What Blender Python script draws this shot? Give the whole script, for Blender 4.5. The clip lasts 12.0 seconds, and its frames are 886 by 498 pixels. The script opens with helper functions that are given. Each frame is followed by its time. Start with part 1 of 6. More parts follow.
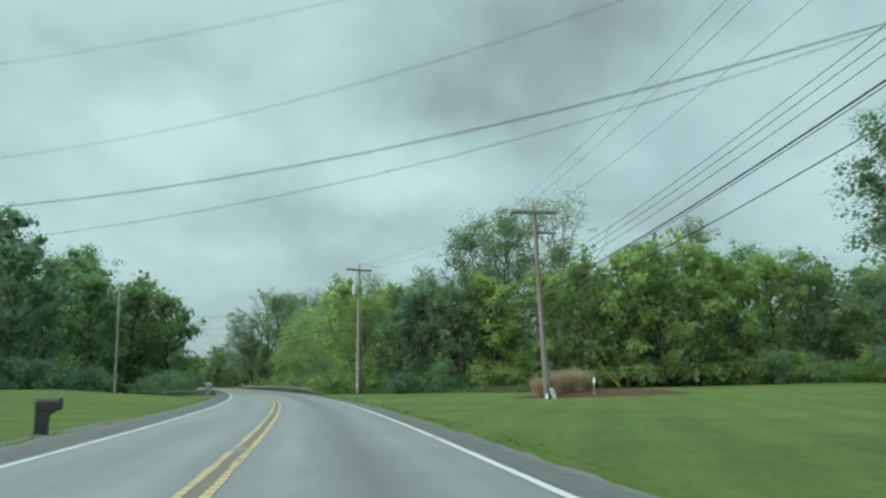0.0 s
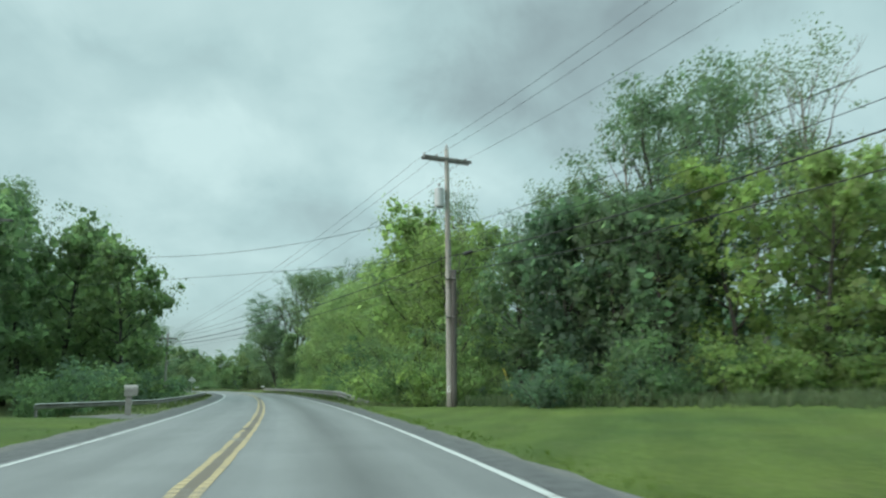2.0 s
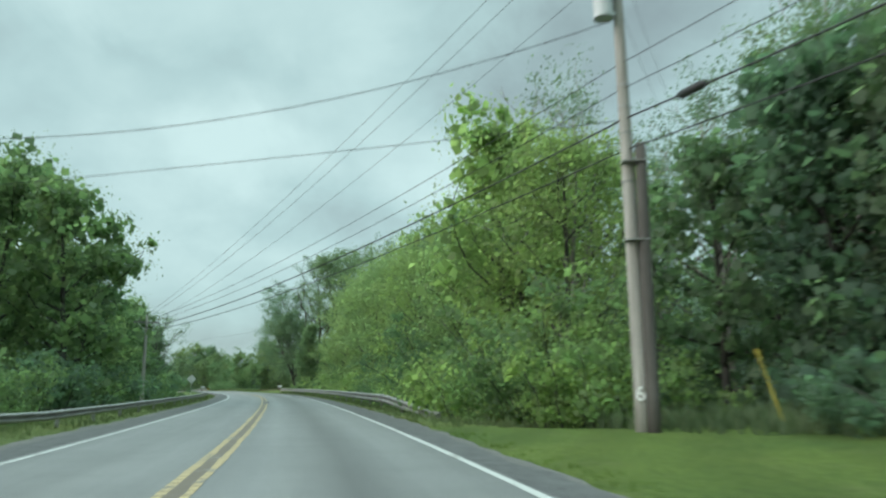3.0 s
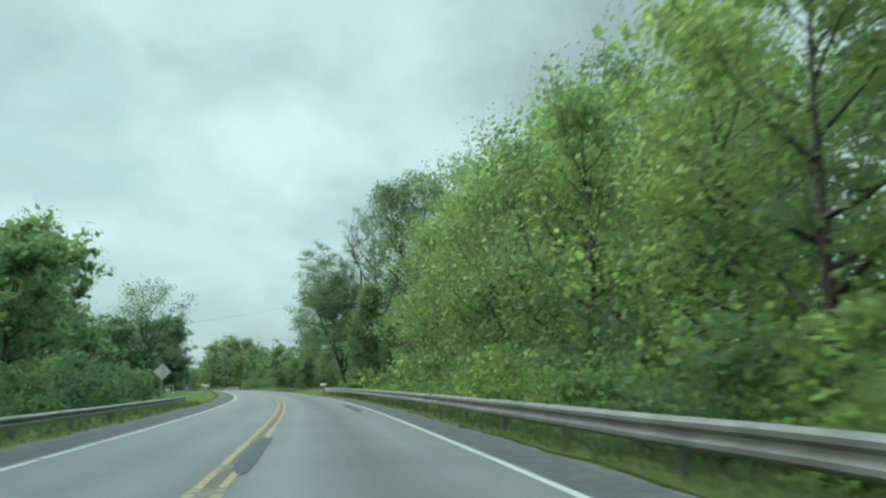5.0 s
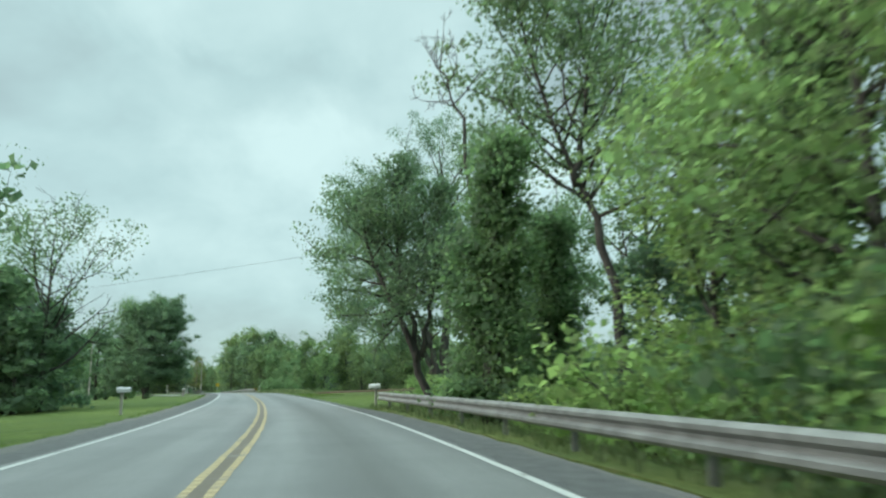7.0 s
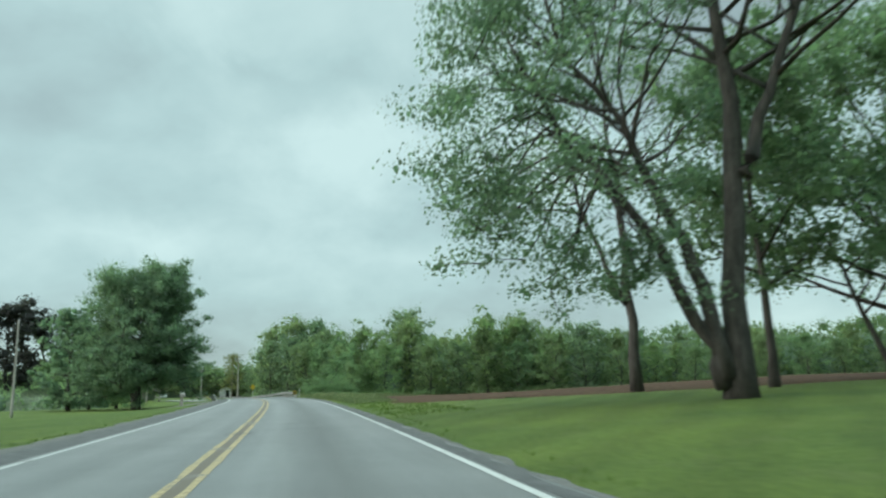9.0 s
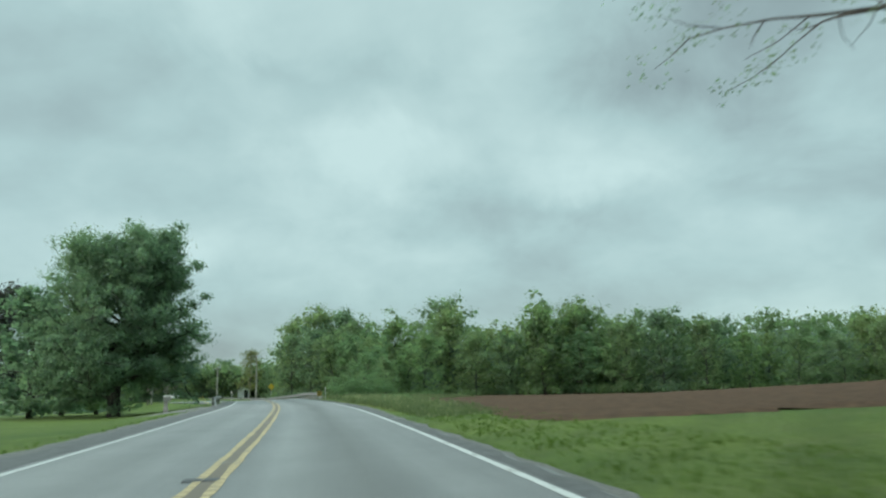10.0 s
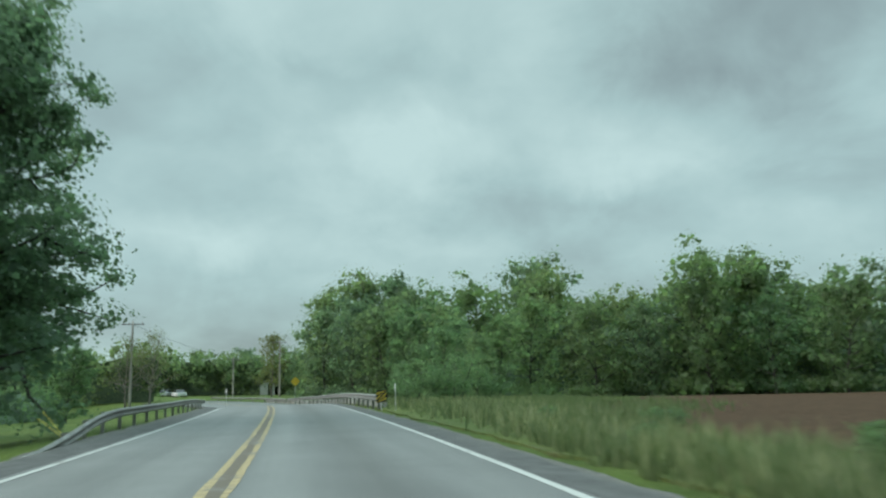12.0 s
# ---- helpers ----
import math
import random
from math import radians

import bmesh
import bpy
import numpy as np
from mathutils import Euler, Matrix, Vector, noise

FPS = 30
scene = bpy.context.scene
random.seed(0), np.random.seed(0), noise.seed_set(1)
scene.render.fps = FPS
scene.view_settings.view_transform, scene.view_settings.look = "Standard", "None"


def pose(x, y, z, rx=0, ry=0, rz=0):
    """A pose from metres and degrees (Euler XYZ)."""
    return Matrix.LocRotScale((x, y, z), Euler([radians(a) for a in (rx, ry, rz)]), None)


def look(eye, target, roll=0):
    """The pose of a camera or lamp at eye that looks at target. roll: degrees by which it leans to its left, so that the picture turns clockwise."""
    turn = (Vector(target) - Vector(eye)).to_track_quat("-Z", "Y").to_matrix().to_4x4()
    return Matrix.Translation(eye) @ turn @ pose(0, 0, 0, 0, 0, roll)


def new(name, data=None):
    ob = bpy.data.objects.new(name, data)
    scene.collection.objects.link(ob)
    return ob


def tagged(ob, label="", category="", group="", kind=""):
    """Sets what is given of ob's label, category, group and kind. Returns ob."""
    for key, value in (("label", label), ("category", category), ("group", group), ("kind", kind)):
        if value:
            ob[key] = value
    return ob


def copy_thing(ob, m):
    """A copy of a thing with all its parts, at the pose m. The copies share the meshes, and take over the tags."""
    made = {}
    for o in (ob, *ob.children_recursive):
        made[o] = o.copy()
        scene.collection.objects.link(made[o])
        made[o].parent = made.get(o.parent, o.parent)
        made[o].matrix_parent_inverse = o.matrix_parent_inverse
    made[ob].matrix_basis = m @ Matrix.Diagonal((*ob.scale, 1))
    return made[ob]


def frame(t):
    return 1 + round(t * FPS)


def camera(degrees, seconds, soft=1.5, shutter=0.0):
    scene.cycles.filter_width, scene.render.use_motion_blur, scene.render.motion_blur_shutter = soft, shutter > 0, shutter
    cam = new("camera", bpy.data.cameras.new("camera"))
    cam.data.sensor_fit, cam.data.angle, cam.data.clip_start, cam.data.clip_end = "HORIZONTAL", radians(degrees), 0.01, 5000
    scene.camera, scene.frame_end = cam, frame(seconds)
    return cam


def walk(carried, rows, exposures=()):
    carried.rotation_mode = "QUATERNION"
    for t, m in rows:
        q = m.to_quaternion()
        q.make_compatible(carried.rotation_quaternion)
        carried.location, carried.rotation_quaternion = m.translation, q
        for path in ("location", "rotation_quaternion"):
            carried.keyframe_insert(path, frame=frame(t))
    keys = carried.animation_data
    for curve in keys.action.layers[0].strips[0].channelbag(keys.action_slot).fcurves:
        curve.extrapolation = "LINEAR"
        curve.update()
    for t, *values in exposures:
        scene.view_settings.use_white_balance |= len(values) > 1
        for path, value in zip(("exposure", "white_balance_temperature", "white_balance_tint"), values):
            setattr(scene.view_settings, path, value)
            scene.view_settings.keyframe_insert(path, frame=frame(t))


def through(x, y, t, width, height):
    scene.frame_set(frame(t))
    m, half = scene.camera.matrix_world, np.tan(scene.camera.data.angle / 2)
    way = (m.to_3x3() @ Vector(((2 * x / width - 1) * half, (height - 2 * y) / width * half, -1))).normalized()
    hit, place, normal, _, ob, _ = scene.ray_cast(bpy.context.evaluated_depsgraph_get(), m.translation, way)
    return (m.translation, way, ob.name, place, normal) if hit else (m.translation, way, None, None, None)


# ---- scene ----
cam = camera(62.4, 12.0, soft=2.3, shutter=0.3)
ROWS = [
    (0.0, -0.030, -0.005, 1.03, 0.20, 10.33, 0.37),
    (0.5, -1.457, 8.465, 1.03, 0.82, 10.31, 0.45),
    (1.0, -2.972, 16.965, 1.03, 1.48, 10.33, 0.54),
    (1.5, -4.656, 25.485, 1.03, 2.19, 10.39, 0.59),
    (2.0, -6.490, 34.029, 1.03, 3.00, 10.46, 0.56),
    (2.5, -8.455, 42.587, 1.03, 3.84, 10.48, 0.47),
    (3.0, -10.657, 51.125, 1.03, 4.73, 10.47, 0.46),
    (3.5, -13.054, 59.687, 1.03, 5.63, 10.46, 0.51),
    (4.0, -15.561, 68.230, 1.03, 6.49, 10.42, 0.57),
    (4.5, -18.140, 76.701, 1.03, 7.34, 10.37, 0.59),
    (5.0, -20.777, 85.063, 1.03, 8.18, 10.30, 0.57),
    (5.5, -23.437, 93.345, 1.03, 8.89, 10.27, 0.54),
    (6.0, -26.195, 101.622, 1.03, 9.49, 10.27, 0.52),
    (6.5, -29.032, 109.964, 1.03, 10.06, 10.28, 0.57),
    (7.0, -31.997, 118.346, 1.03, 10.73, 10.33, 0.68),
    (7.5, -35.148, 126.789, 1.03, 11.62, 10.36, 0.86),
    (8.0, -38.533, 135.278, 1.03, 12.57, 10.36, 1.08),
    (8.5, -42.150, 143.821, 1.03, 13.55, 10.34, 1.30),
    (9.0, -46.024, 152.386, 1.03, 14.59, 10.32, 1.44),
    (9.5, -50.175, 160.901, 1.03, 15.56, 10.30, 1.50),
    (10.0, -54.346, 169.371, 1.03, 16.36, 10.28, 1.63),
    (10.5, -58.596, 177.810, 1.03, 17.05, 10.25, 1.79),
    (11.0, -62.933, 186.260, 1.03, 17.73, 10.19, 1.81),
    (11.5, -67.375, 194.732, 1.03, 18.35, 10.08, 1.73),
    (12.0, -71.972, 203.219, 1.03, 18.93, 9.91, 1.73),
]
walk(cam, [(t, pose(x, y, z, 90 + p, r, w)) for t, x, y, z, w, p, r in ROWS], exposures=[(0.0, 0.0), (2.5, 0.12), (5.5, 0.25), (7.0, 0.25), (9.0, 0.12), (10.5, -0.05), (12.0, -0.1)])

# ---- light: overcast spring sky ----
world = bpy.data.worlds.new("overcast_sky")
scene.world = world
world.use_nodes = True
wn, wl = world.node_tree.nodes, world.node_tree.links
wn.clear()


def wnode(kind, **values):
    n = wn.new(kind)
    for k, v in values.items():
        n.inputs[k].default_value = v
    return n


def wmath(op, a, b=None, clamp=False):
    n = wn.new("ShaderNodeMath")
    n.operation, n.use_clamp = op, clamp
    for i, v in enumerate((a, b)):
        if v is None:
            continue
        if isinstance(v, (int, float)):
            n.inputs[i].default_value = v
        else:
            wl.new(v, n.inputs[i])
    return n.outputs[0]


w_out = wn.new("ShaderNodeOutputWorld")
w_back = wn.new("ShaderNodeBackground")
w_sky = wn.new("ShaderNodeTexSky")
w_sky.sky_type, w_sky.sun_disc = "NISHITA", False
w_sky.sun_elevation, w_sky.sun_rotation = radians(25), radians(245)
w_co = wn.new("ShaderNodeTexCoord")
w_sep = wn.new("ShaderNodeSeparateXYZ")
wl.new(w_co.outputs["Generated"], w_sep.inputs[0])
w_up = wmath("MAXIMUM", w_sep.outputs["Z"], 0.0)
w_flat = wmath("ADD", w_up, 0.42)
w_vec = wn.new("ShaderNodeCombineXYZ")
wl.new(wmath("DIVIDE", w_sep.outputs["X"], w_flat), w_vec.inputs["X"])
wl.new(wmath("DIVIDE", w_sep.outputs["Y"], w_flat), w_vec.inputs["Y"])
w_map = wn.new("ShaderNodeMapping")
w_map.inputs["Location"].default_value = (7.4, 2.6, 0.0)
w_map.inputs["Scale"].default_value = (1.0, 1.0, 1.0)
wl.new(w_vec.outputs[0], w_map.inputs[0])
w_big = wnode("ShaderNodeTexNoise", Scale=1.35, Detail=5.0, Roughness=0.48, Distortion=0.25)
wl.new(w_map.outputs[0], w_big.inputs["Vector"])
w_small = wnode("ShaderNodeTexNoise", Scale=4.6, Detail=4.0, Roughness=0.55, Distortion=0.3)
wl.new(w_map.outputs[0], w_small.inputs["Vector"])
w_mix = wmath("ADD", wmath("MULTIPLY", w_big.outputs[0], 0.68), wmath("MULTIPLY", w_small.outputs[0], 0.32))
# single cloud banks and bright gaps: bearing and height of the middle, half width and half height (degrees), weight
w_warp = wnode("ShaderNodeTexNoise", Scale=5.5, Detail=5.0, Roughness=0.6, Distortion=0.4)
wl.new(w_co.outputs["Generated"], w_warp.inputs["Vector"])
w_shift = wn.new("ShaderNodeSeparateColor")
wl.new(w_warp.outputs["Color"], w_shift.inputs[0])
w_az = wmath("ADD", wmath("MULTIPLY", wmath("ARCTAN2", w_sep.outputs["X"], w_sep.outputs["Y"]), 57.3), wmath("MULTIPLY", wmath("SUBTRACT", w_shift.outputs[0], 0.5), 22.0))
w_el = wmath("ADD", wmath("MULTIPLY", wmath("ARCSINE", w_sep.outputs["Z"]), 57.3), wmath("MULTIPLY", wmath("SUBTRACT", w_shift.outputs[1], 0.5), 11.0))
CLOUDS = [
    (2, 22.5, 8, 4.2, -0.184), (15, 27.5, 10, 4.0, -0.170), (-12.5, 12, 7, 2.4, -0.116), (-15, 19.5, 4, 2.0, -0.054), (-25, 23.5, 10, 2.6, -0.074),
    (8, 13, 10, 2.2, -0.068), (-38, 4, 16, 4.0, -0.095), (-6, 5, 16, 2.5, -0.054), (-4, 15, 5, 1.8, 0.082), (-24, 17, 9, 2.5, 0.102),
    (-37, 28, 9, 4.0, 0.116), (13, 17.5, 4, 2.0, 0.082), (31, 14, 8, 5.0, 0.095), (-34, 11.5, 8, 2.0, 0.095), (-11, 27, 5, 4.0, 0.041),
]
w_cloud = wmath("ADD", 0.5, wmath("MULTIPLY", wmath("SUBTRACT", w_mix, 0.5), 0.8))
for c_az, c_el, c_wide, c_high, c_weight in CLOUDS:
    q_a = wmath("POWER", wmath("ABSOLUTE", wmath("DIVIDE", wmath("SUBTRACT", w_az, float(c_az)), float(c_wide))), 2.0)
    q_e = wmath("POWER", wmath("ABSOLUTE", wmath("DIVIDE", wmath("SUBTRACT", w_el, float(c_el)), c_high)), 2.0)
    w_cloud = wmath("ADD", w_cloud, wmath("MULTIPLY", wmath("EXPONENT", wmath("MULTIPLY", wmath("ADD", q_a, q_e), -1.0)), c_weight))
w_ramp = wn.new("ShaderNodeValToRGB")
w_ramp.color_ramp.elements[0].position, w_ramp.color_ramp.elements[0].color = 0.27, (0.25, 0.335, 0.345, 1)
w_ramp.color_ramp.elements[1].position, w_ramp.color_ramp.elements[1].color = 0.66, (0.545, 0.735, 0.725, 1)
w_mid = w_ramp.color_ramp.elements.new(0.49)
w_mid.color = (0.402, 0.575, 0.575, 1)
wl.new(w_cloud, w_ramp.inputs[0])
# an overcast vault is brighter overhead than near the horizon
w_vault = wmath("ADD", 1.0, wmath("MULTIPLY", wmath("MAXIMUM", wmath("SUBTRACT", w_up, 0.52), 0.0), 8.0))
w_scaled = wn.new("ShaderNodeVectorMath")
w_scaled.operation = "SCALE"
wl.new(w_ramp.outputs[0], w_scaled.inputs[0])
wl.new(w_vault, w_scaled.inputs["Scale"])
w_tint = wn.new("ShaderNodeVectorMath")
w_tint.operation = "SCALE"
w_tint.inputs["Scale"].default_value = 0.012
wl.new(w_sky.outputs[0], w_tint.inputs[0])
w_sum = wn.new("ShaderNodeVectorMath")
w_sum.operation = "ADD"
wl.new(w_scaled.outputs[0], w_sum.inputs[0])
wl.new(w_tint.outputs[0], w_sum.inputs[1])
wl.new(w_sum.outputs[0], w_back.inputs["Color"])
w_back.inputs["Strength"].default_value = 1.0
wl.new(w_back.outputs[0], w_out.inputs["Surface"])

sun_data = bpy.data.lights.new("sun", "SUN")
sun_data.energy, sun_data.angle, sun_data.color = 3.4, radians(60), (1.0, 0.97, 0.92)
sun = new("sun", sun_data)
sun.matrix_world = look((0, 0, 44), (86, 40, 0))

# ---- small tools ----
def link_mesh(name, verts, faces, material, parent=None, label="", smooth=False):
    me = bpy.data.meshes.new(name)
    me.from_pydata([tuple(v) for v in verts], [], [tuple(f) for f in faces])
    for m in (material if isinstance(material, (list, tuple)) else [material]):
        me.materials.append(m)
    if smooth:
        me.polygons.foreach_set("use_smooth", [True] * len(me.polygons))
    me.update()
    ob = new(name, me)
    if parent is not None:
        ob.parent = parent
    if label:
        tagged(ob, label)
    return ob


def part(name, bm, material, parent=None, label="", smooth=False):
    me = bpy.data.meshes.new(name)
    bm.to_mesh(me)
    bm.free()
    for m in (material if isinstance(material, (list, tuple)) else [material]):
        me.materials.append(m)
    if smooth:
        me.polygons.foreach_set("use_smooth", [True] * len(me.polygons))
    ob = new(name, me)
    if parent is not None:
        ob.parent = parent
    if label:
        tagged(ob, label)
    return ob


def box(bm, size, at=(0, 0, 0), turn=(0, 0, 0), bevel=0.0):
    made = bmesh.ops.create_cube(bm, size=1.0)["verts"]
    m = pose(*at, *turn) @ Matrix.Diagonal((*size, 1))
    bmesh.ops.transform(bm, matrix=m, verts=made)
    if bevel:
        edges = list({e for v in made for e in v.link_edges})
        bmesh.ops.bevel(bm, geom=edges, offset=bevel, segments=2, affect="EDGES", profile=0.7)
    return bm


def rod(bm, a, b, r0, r1=None, sides=10):
    a, b = Vector(a), Vector(b)
    made = bmesh.ops.create_cone(bm, cap_ends=True, segments=sides, radius1=r0, radius2=r0 if r1 is None else r1, depth=(b - a).length)["verts"]
    m = Matrix.Translation((a + b) / 2) @ (b - a).to_track_quat("Z", "Y").to_matrix().to_4x4()
    bmesh.ops.transform(bm, matrix=m, verts=made)
    return bm


def thing(name, at, label, category, group="", turn=0.0):
    ob = new(name)
    ob.empty_display_size = 0.3
    ob.matrix_basis = pose(*at, 0, 0, turn)
    return tagged(ob, label, category, group)


def tube_rings(paths, sides=6):
    """Tapered tubes along polylines: paths of (points, radii)."""
    verts, faces = [], []
    ang = np.linspace(0, 2 * np.pi, sides, endpoint=False)
    for pts, radii in paths:
        pts = np.asarray(pts, float)
        tang = np.gradient(pts, axis=0)
        tang /= np.linalg.norm(tang, axis=1)[:, None] + 1e-9
        ref = np.where(np.abs(tang[:, 2:3]) > 0.9, np.array([[1.0, 0, 0]]), np.array([[0, 0, 1.0]]))
        u = np.cross(tang, ref)
        u /= np.linalg.norm(u, axis=1)[:, None] + 1e-9
        v = np.cross(tang, u)
        base = len(verts)
        for p, r, uu, vv in zip(pts, radii, u, v):
            verts.extend((p + r * (np.cos(a) * uu + np.sin(a) * vv)) for a in ang)
        for i in range(len(pts) - 1):
            for k in range(sides):
                k2 = (k + 1) % sides
                faces.append((base + i * sides + k, base + i * sides + k2, base + (i + 1) * sides + k2, base + (i + 1) * sides + k))
        faces.append(tuple(base + k for k in range(sides))[::-1])
        faces.append(tuple(base + (len(pts) - 1) * sides + k for k in range(sides)))
    return verts, faces


# ---- the road's centre line, every 20 m, and places beside it ----
CENTRE_START = -80.0
CENTRE = [(12.68, -79.0), (9.24, -59.3), (5.79, -39.59), (2.34, -19.89), (-1.1, -0.19), (-4.74, 19.8), (-8.9, 39.23), (-13.88, 58.34), (-19.6, 77.72), (-25.61, 96.67), (-32.13, 115.64), (-39.32, 134.16), (-47.5, 152.53), (-56.03, 170.22), (-65.06, 188.17), (-74.49, 205.81), (-84.54, 223.11), (-95.03, 240.14), (-106.3, 256.7), (-120.2, 271.1), (-136.4, 282.9)]


def spline(points, steps):
    p = np.array([2 * np.array(points[0]) - points[1], *points, 2 * np.array(points[-1]) - points[-2]], float)
    out = []
    for i in range(1, len(p) - 2):
        for f in np.arange(steps) / steps:
            out.append(0.5 * (2 * p[i] + (p[i + 1] - p[i - 1]) * f + (2 * p[i - 1] - 5 * p[i] + 4 * p[i + 1] - p[i + 2]) * f * f
                              + (3 * p[i] - p[i - 1] - 3 * p[i + 1] + p[i + 2]) * f ** 3))
    out.append(p[-2])
    return np.array(out)


LINE = spline(CENTRE, 20)
LINE_S = CENTRE_START + np.arange(len(LINE))
LINE_T = np.gradient(LINE, axis=0)
LINE_T /= np.linalg.norm(LINE_T, axis=1)[:, None]
LINE_N = np.stack([LINE_T[:, 1], -LINE_T[:, 0]], 1)


def smooth01(u):
    u = np.clip(u, 0.0, 1.0)
    return u * u * (3 - 2 * u)


def road_z(s):
    u = np.maximum(np.asarray(s, float) - 205.0, 0.0)
    return -0.008 * np.minimum(u, 80.0) ** 2 / (np.minimum(u, 80.0) + 15.0) - 0.6 * smooth01((np.asarray(s, float) - 256.0) / 40.0)


def beside(s, d):
    """Plan position d metres to the right of the centre line, s metres along it."""
    s = np.asarray(s, float)
    x = np.interp(s, LINE_S, LINE[:, 0]) + d * np.interp(s, LINE_S, LINE_N[:, 0])
    y = np.interp(s, LINE_S, LINE[:, 1]) + d * np.interp(s, LINE_S, LINE_N[:, 1])
    return np.stack([x, y], -1)


def along(x, y):
    """s and d of plan positions."""
    p = np.stack([np.ravel(x), np.ravel(y)], 1).astype(float)
    near = np.concatenate([((c[:, None] - LINE[None]) ** 2).sum(-1).argmin(1) for c in np.array_split(p, max(1, len(p) // 4000))])
    r = p - LINE[near]
    s = LINE_S[near] + (r * LINE_T[near]).sum(1)
    d = (r * LINE_N[near]).sum(1)
    return s, d


def ground_z(x, y):
    """Height of the land: lawns that rise on both sides, a drop behind the railing, a field that falls away."""
    s, d = along(x, y)
    far = np.minimum(np.abs(d), 90.0)
    e = np.maximum(far - 4.3, 0.0)
    w_a, w_b = 1 - smooth01((s - 66) / 12), smooth01((s - 66) / 12) * (1 - smooth01((s - 146) / 12))
    w_c, w_d = smooth01((s - 146) / 12) * (1 - smooth01((s - 196) / 35)), smooth01((s - 196) / 35)
    right = (w_a * np.minimum(0.02 * e, 0.8) + w_b * np.maximum(-0.2 * np.maximum(e - 0.9, 0), -0.9) + w_c * np.minimum(0.034 * e, 0.9)
             + w_d * np.maximum(-0.018 * e, -0.9))
    v_a, v_b = 1 - smooth01((s - 56) / 14), smooth01((s - 56) / 14) * (1 - smooth01((s - 126) / 12))
    v_c, v_d = smooth01((s - 126) / 12) * (1 - smooth01((s - 200) / 30)), smooth01((s - 200) / 30)
    left = v_a * np.minimum(0.075 * e, 0.75) + v_b * np.maximum(-0.08 * np.maximum(e - 1.0, 0), -0.5) + v_c * np.maximum(-0.04 * e, -0.35) + v_d * np.maximum(-0.12 * e, -0.7)
    bumps = np.array([noise.noise((a * 0.21, b * 0.21, 0.0)) + 0.5 * noise.noise((a * 0.7, b * 0.7, 4.0)) for a, b in zip(np.ravel(x), np.ravel(y))])
    z = np.where(d > 0, right, left) + road_z(s) - 0.02 + bumps * 0.035 * smooth01((far - 4.5) / 3)
    return np.where(far < 4.4, road_z(s) - 0.07, z)


def ground_at(x, y):
    return float(ground_z([x], [y])[0])


def spot(s, d, dz=0.0):
    x, y = beside(s, d)
    return (float(x), float(y), ground_at(x, y) + dz)


def heading(s):
    """Direction of the road in degrees, as a turn about z that takes +y along it."""
    tx, ty = np.interp(s, LINE_S, LINE_T[:, 0]), np.interp(s, LINE_S, LINE_T[:, 1])
    return math.degrees(math.atan2(-tx, ty))


# ---- materials ----
def material(name):
    m = bpy.data.materials.new(name)
    m.use_nodes = True
    nt = m.node_tree
    nt.nodes.clear()
    out = nt.nodes.new("ShaderNodeOutputMaterial")
    bs = nt.nodes.new("ShaderNodeBsdfPrincipled")
    nt.links.new(bs.outputs[0], out.inputs["Surface"])
    return m, nt, bs, out


def noise_node(nt, scale, detail=4.0, rough=0.55, vector=None, distortion=0.0):
    n = nt.nodes.new("ShaderNodeTexNoise")
    n.inputs["Scale"].default_value, n.inputs["Detail"].default_value = scale, detail
    n.inputs["Roughness"].default_value, n.inputs["Distortion"].default_value = rough, distortion
    if vector is not None:
        nt.links.new(vector, n.inputs["Vector"])
    return n


def ramp(nt, value, stops):
    r = nt.nodes.new("ShaderNodeValToRGB")
    el = r.color_ramp.elements
    while len(el) < len(stops):
        el.new(0.5)
    for e, (p, c) in zip(el, stops):
        e.position, e.color = p, (*c, 1)
    nt.links.new(value, r.inputs[0])
    return r.outputs[0]


def mixed(nt, kind, fac, a, b):
    n = nt.nodes.new("ShaderNodeMix")
    n.data_type, n.blend_type = "RGBA", kind
    for k, v in ((0, fac), (6, a), (7, b)):
        if isinstance(v, (int, float)):
            n.inputs[k].default_value = v
        elif isinstance(v, tuple):
            n.inputs[k].default_value = (*v, 1)
        else:
            nt.links.new(v, n.inputs[k])
    return n.outputs[2]


def bumped(nt, bs, height, strength, distance=0.02):
    b = nt.nodes.new("ShaderNodeBump")
    b.inputs["Strength"].default_value, b.inputs["Distance"].default_value = strength, distance
    nt.links.new(height, b.inputs["Height"])
    nt.links.new(b.outputs[0], bs.inputs["Normal"])


def world_co(nt, scale=(1, 1, 1)):
    g = nt.nodes.new("ShaderNodeNewGeometry")
    m = nt.nodes.new("ShaderNodeMapping")
    m.inputs["Scale"].default_value = scale
    nt.links.new(g.outputs["Position"], m.inputs[0])
    return m.outputs[0]


def object_co(nt, scale=(1, 1, 1)):
    g = nt.nodes.new("ShaderNodeTexCoord")
    m = nt.nodes.new("ShaderNodeMapping")
    m.inputs["Scale"].default_value = scale
    nt.links.new(g.outputs["Object"], m.inputs[0])
    return m.outputs[0]


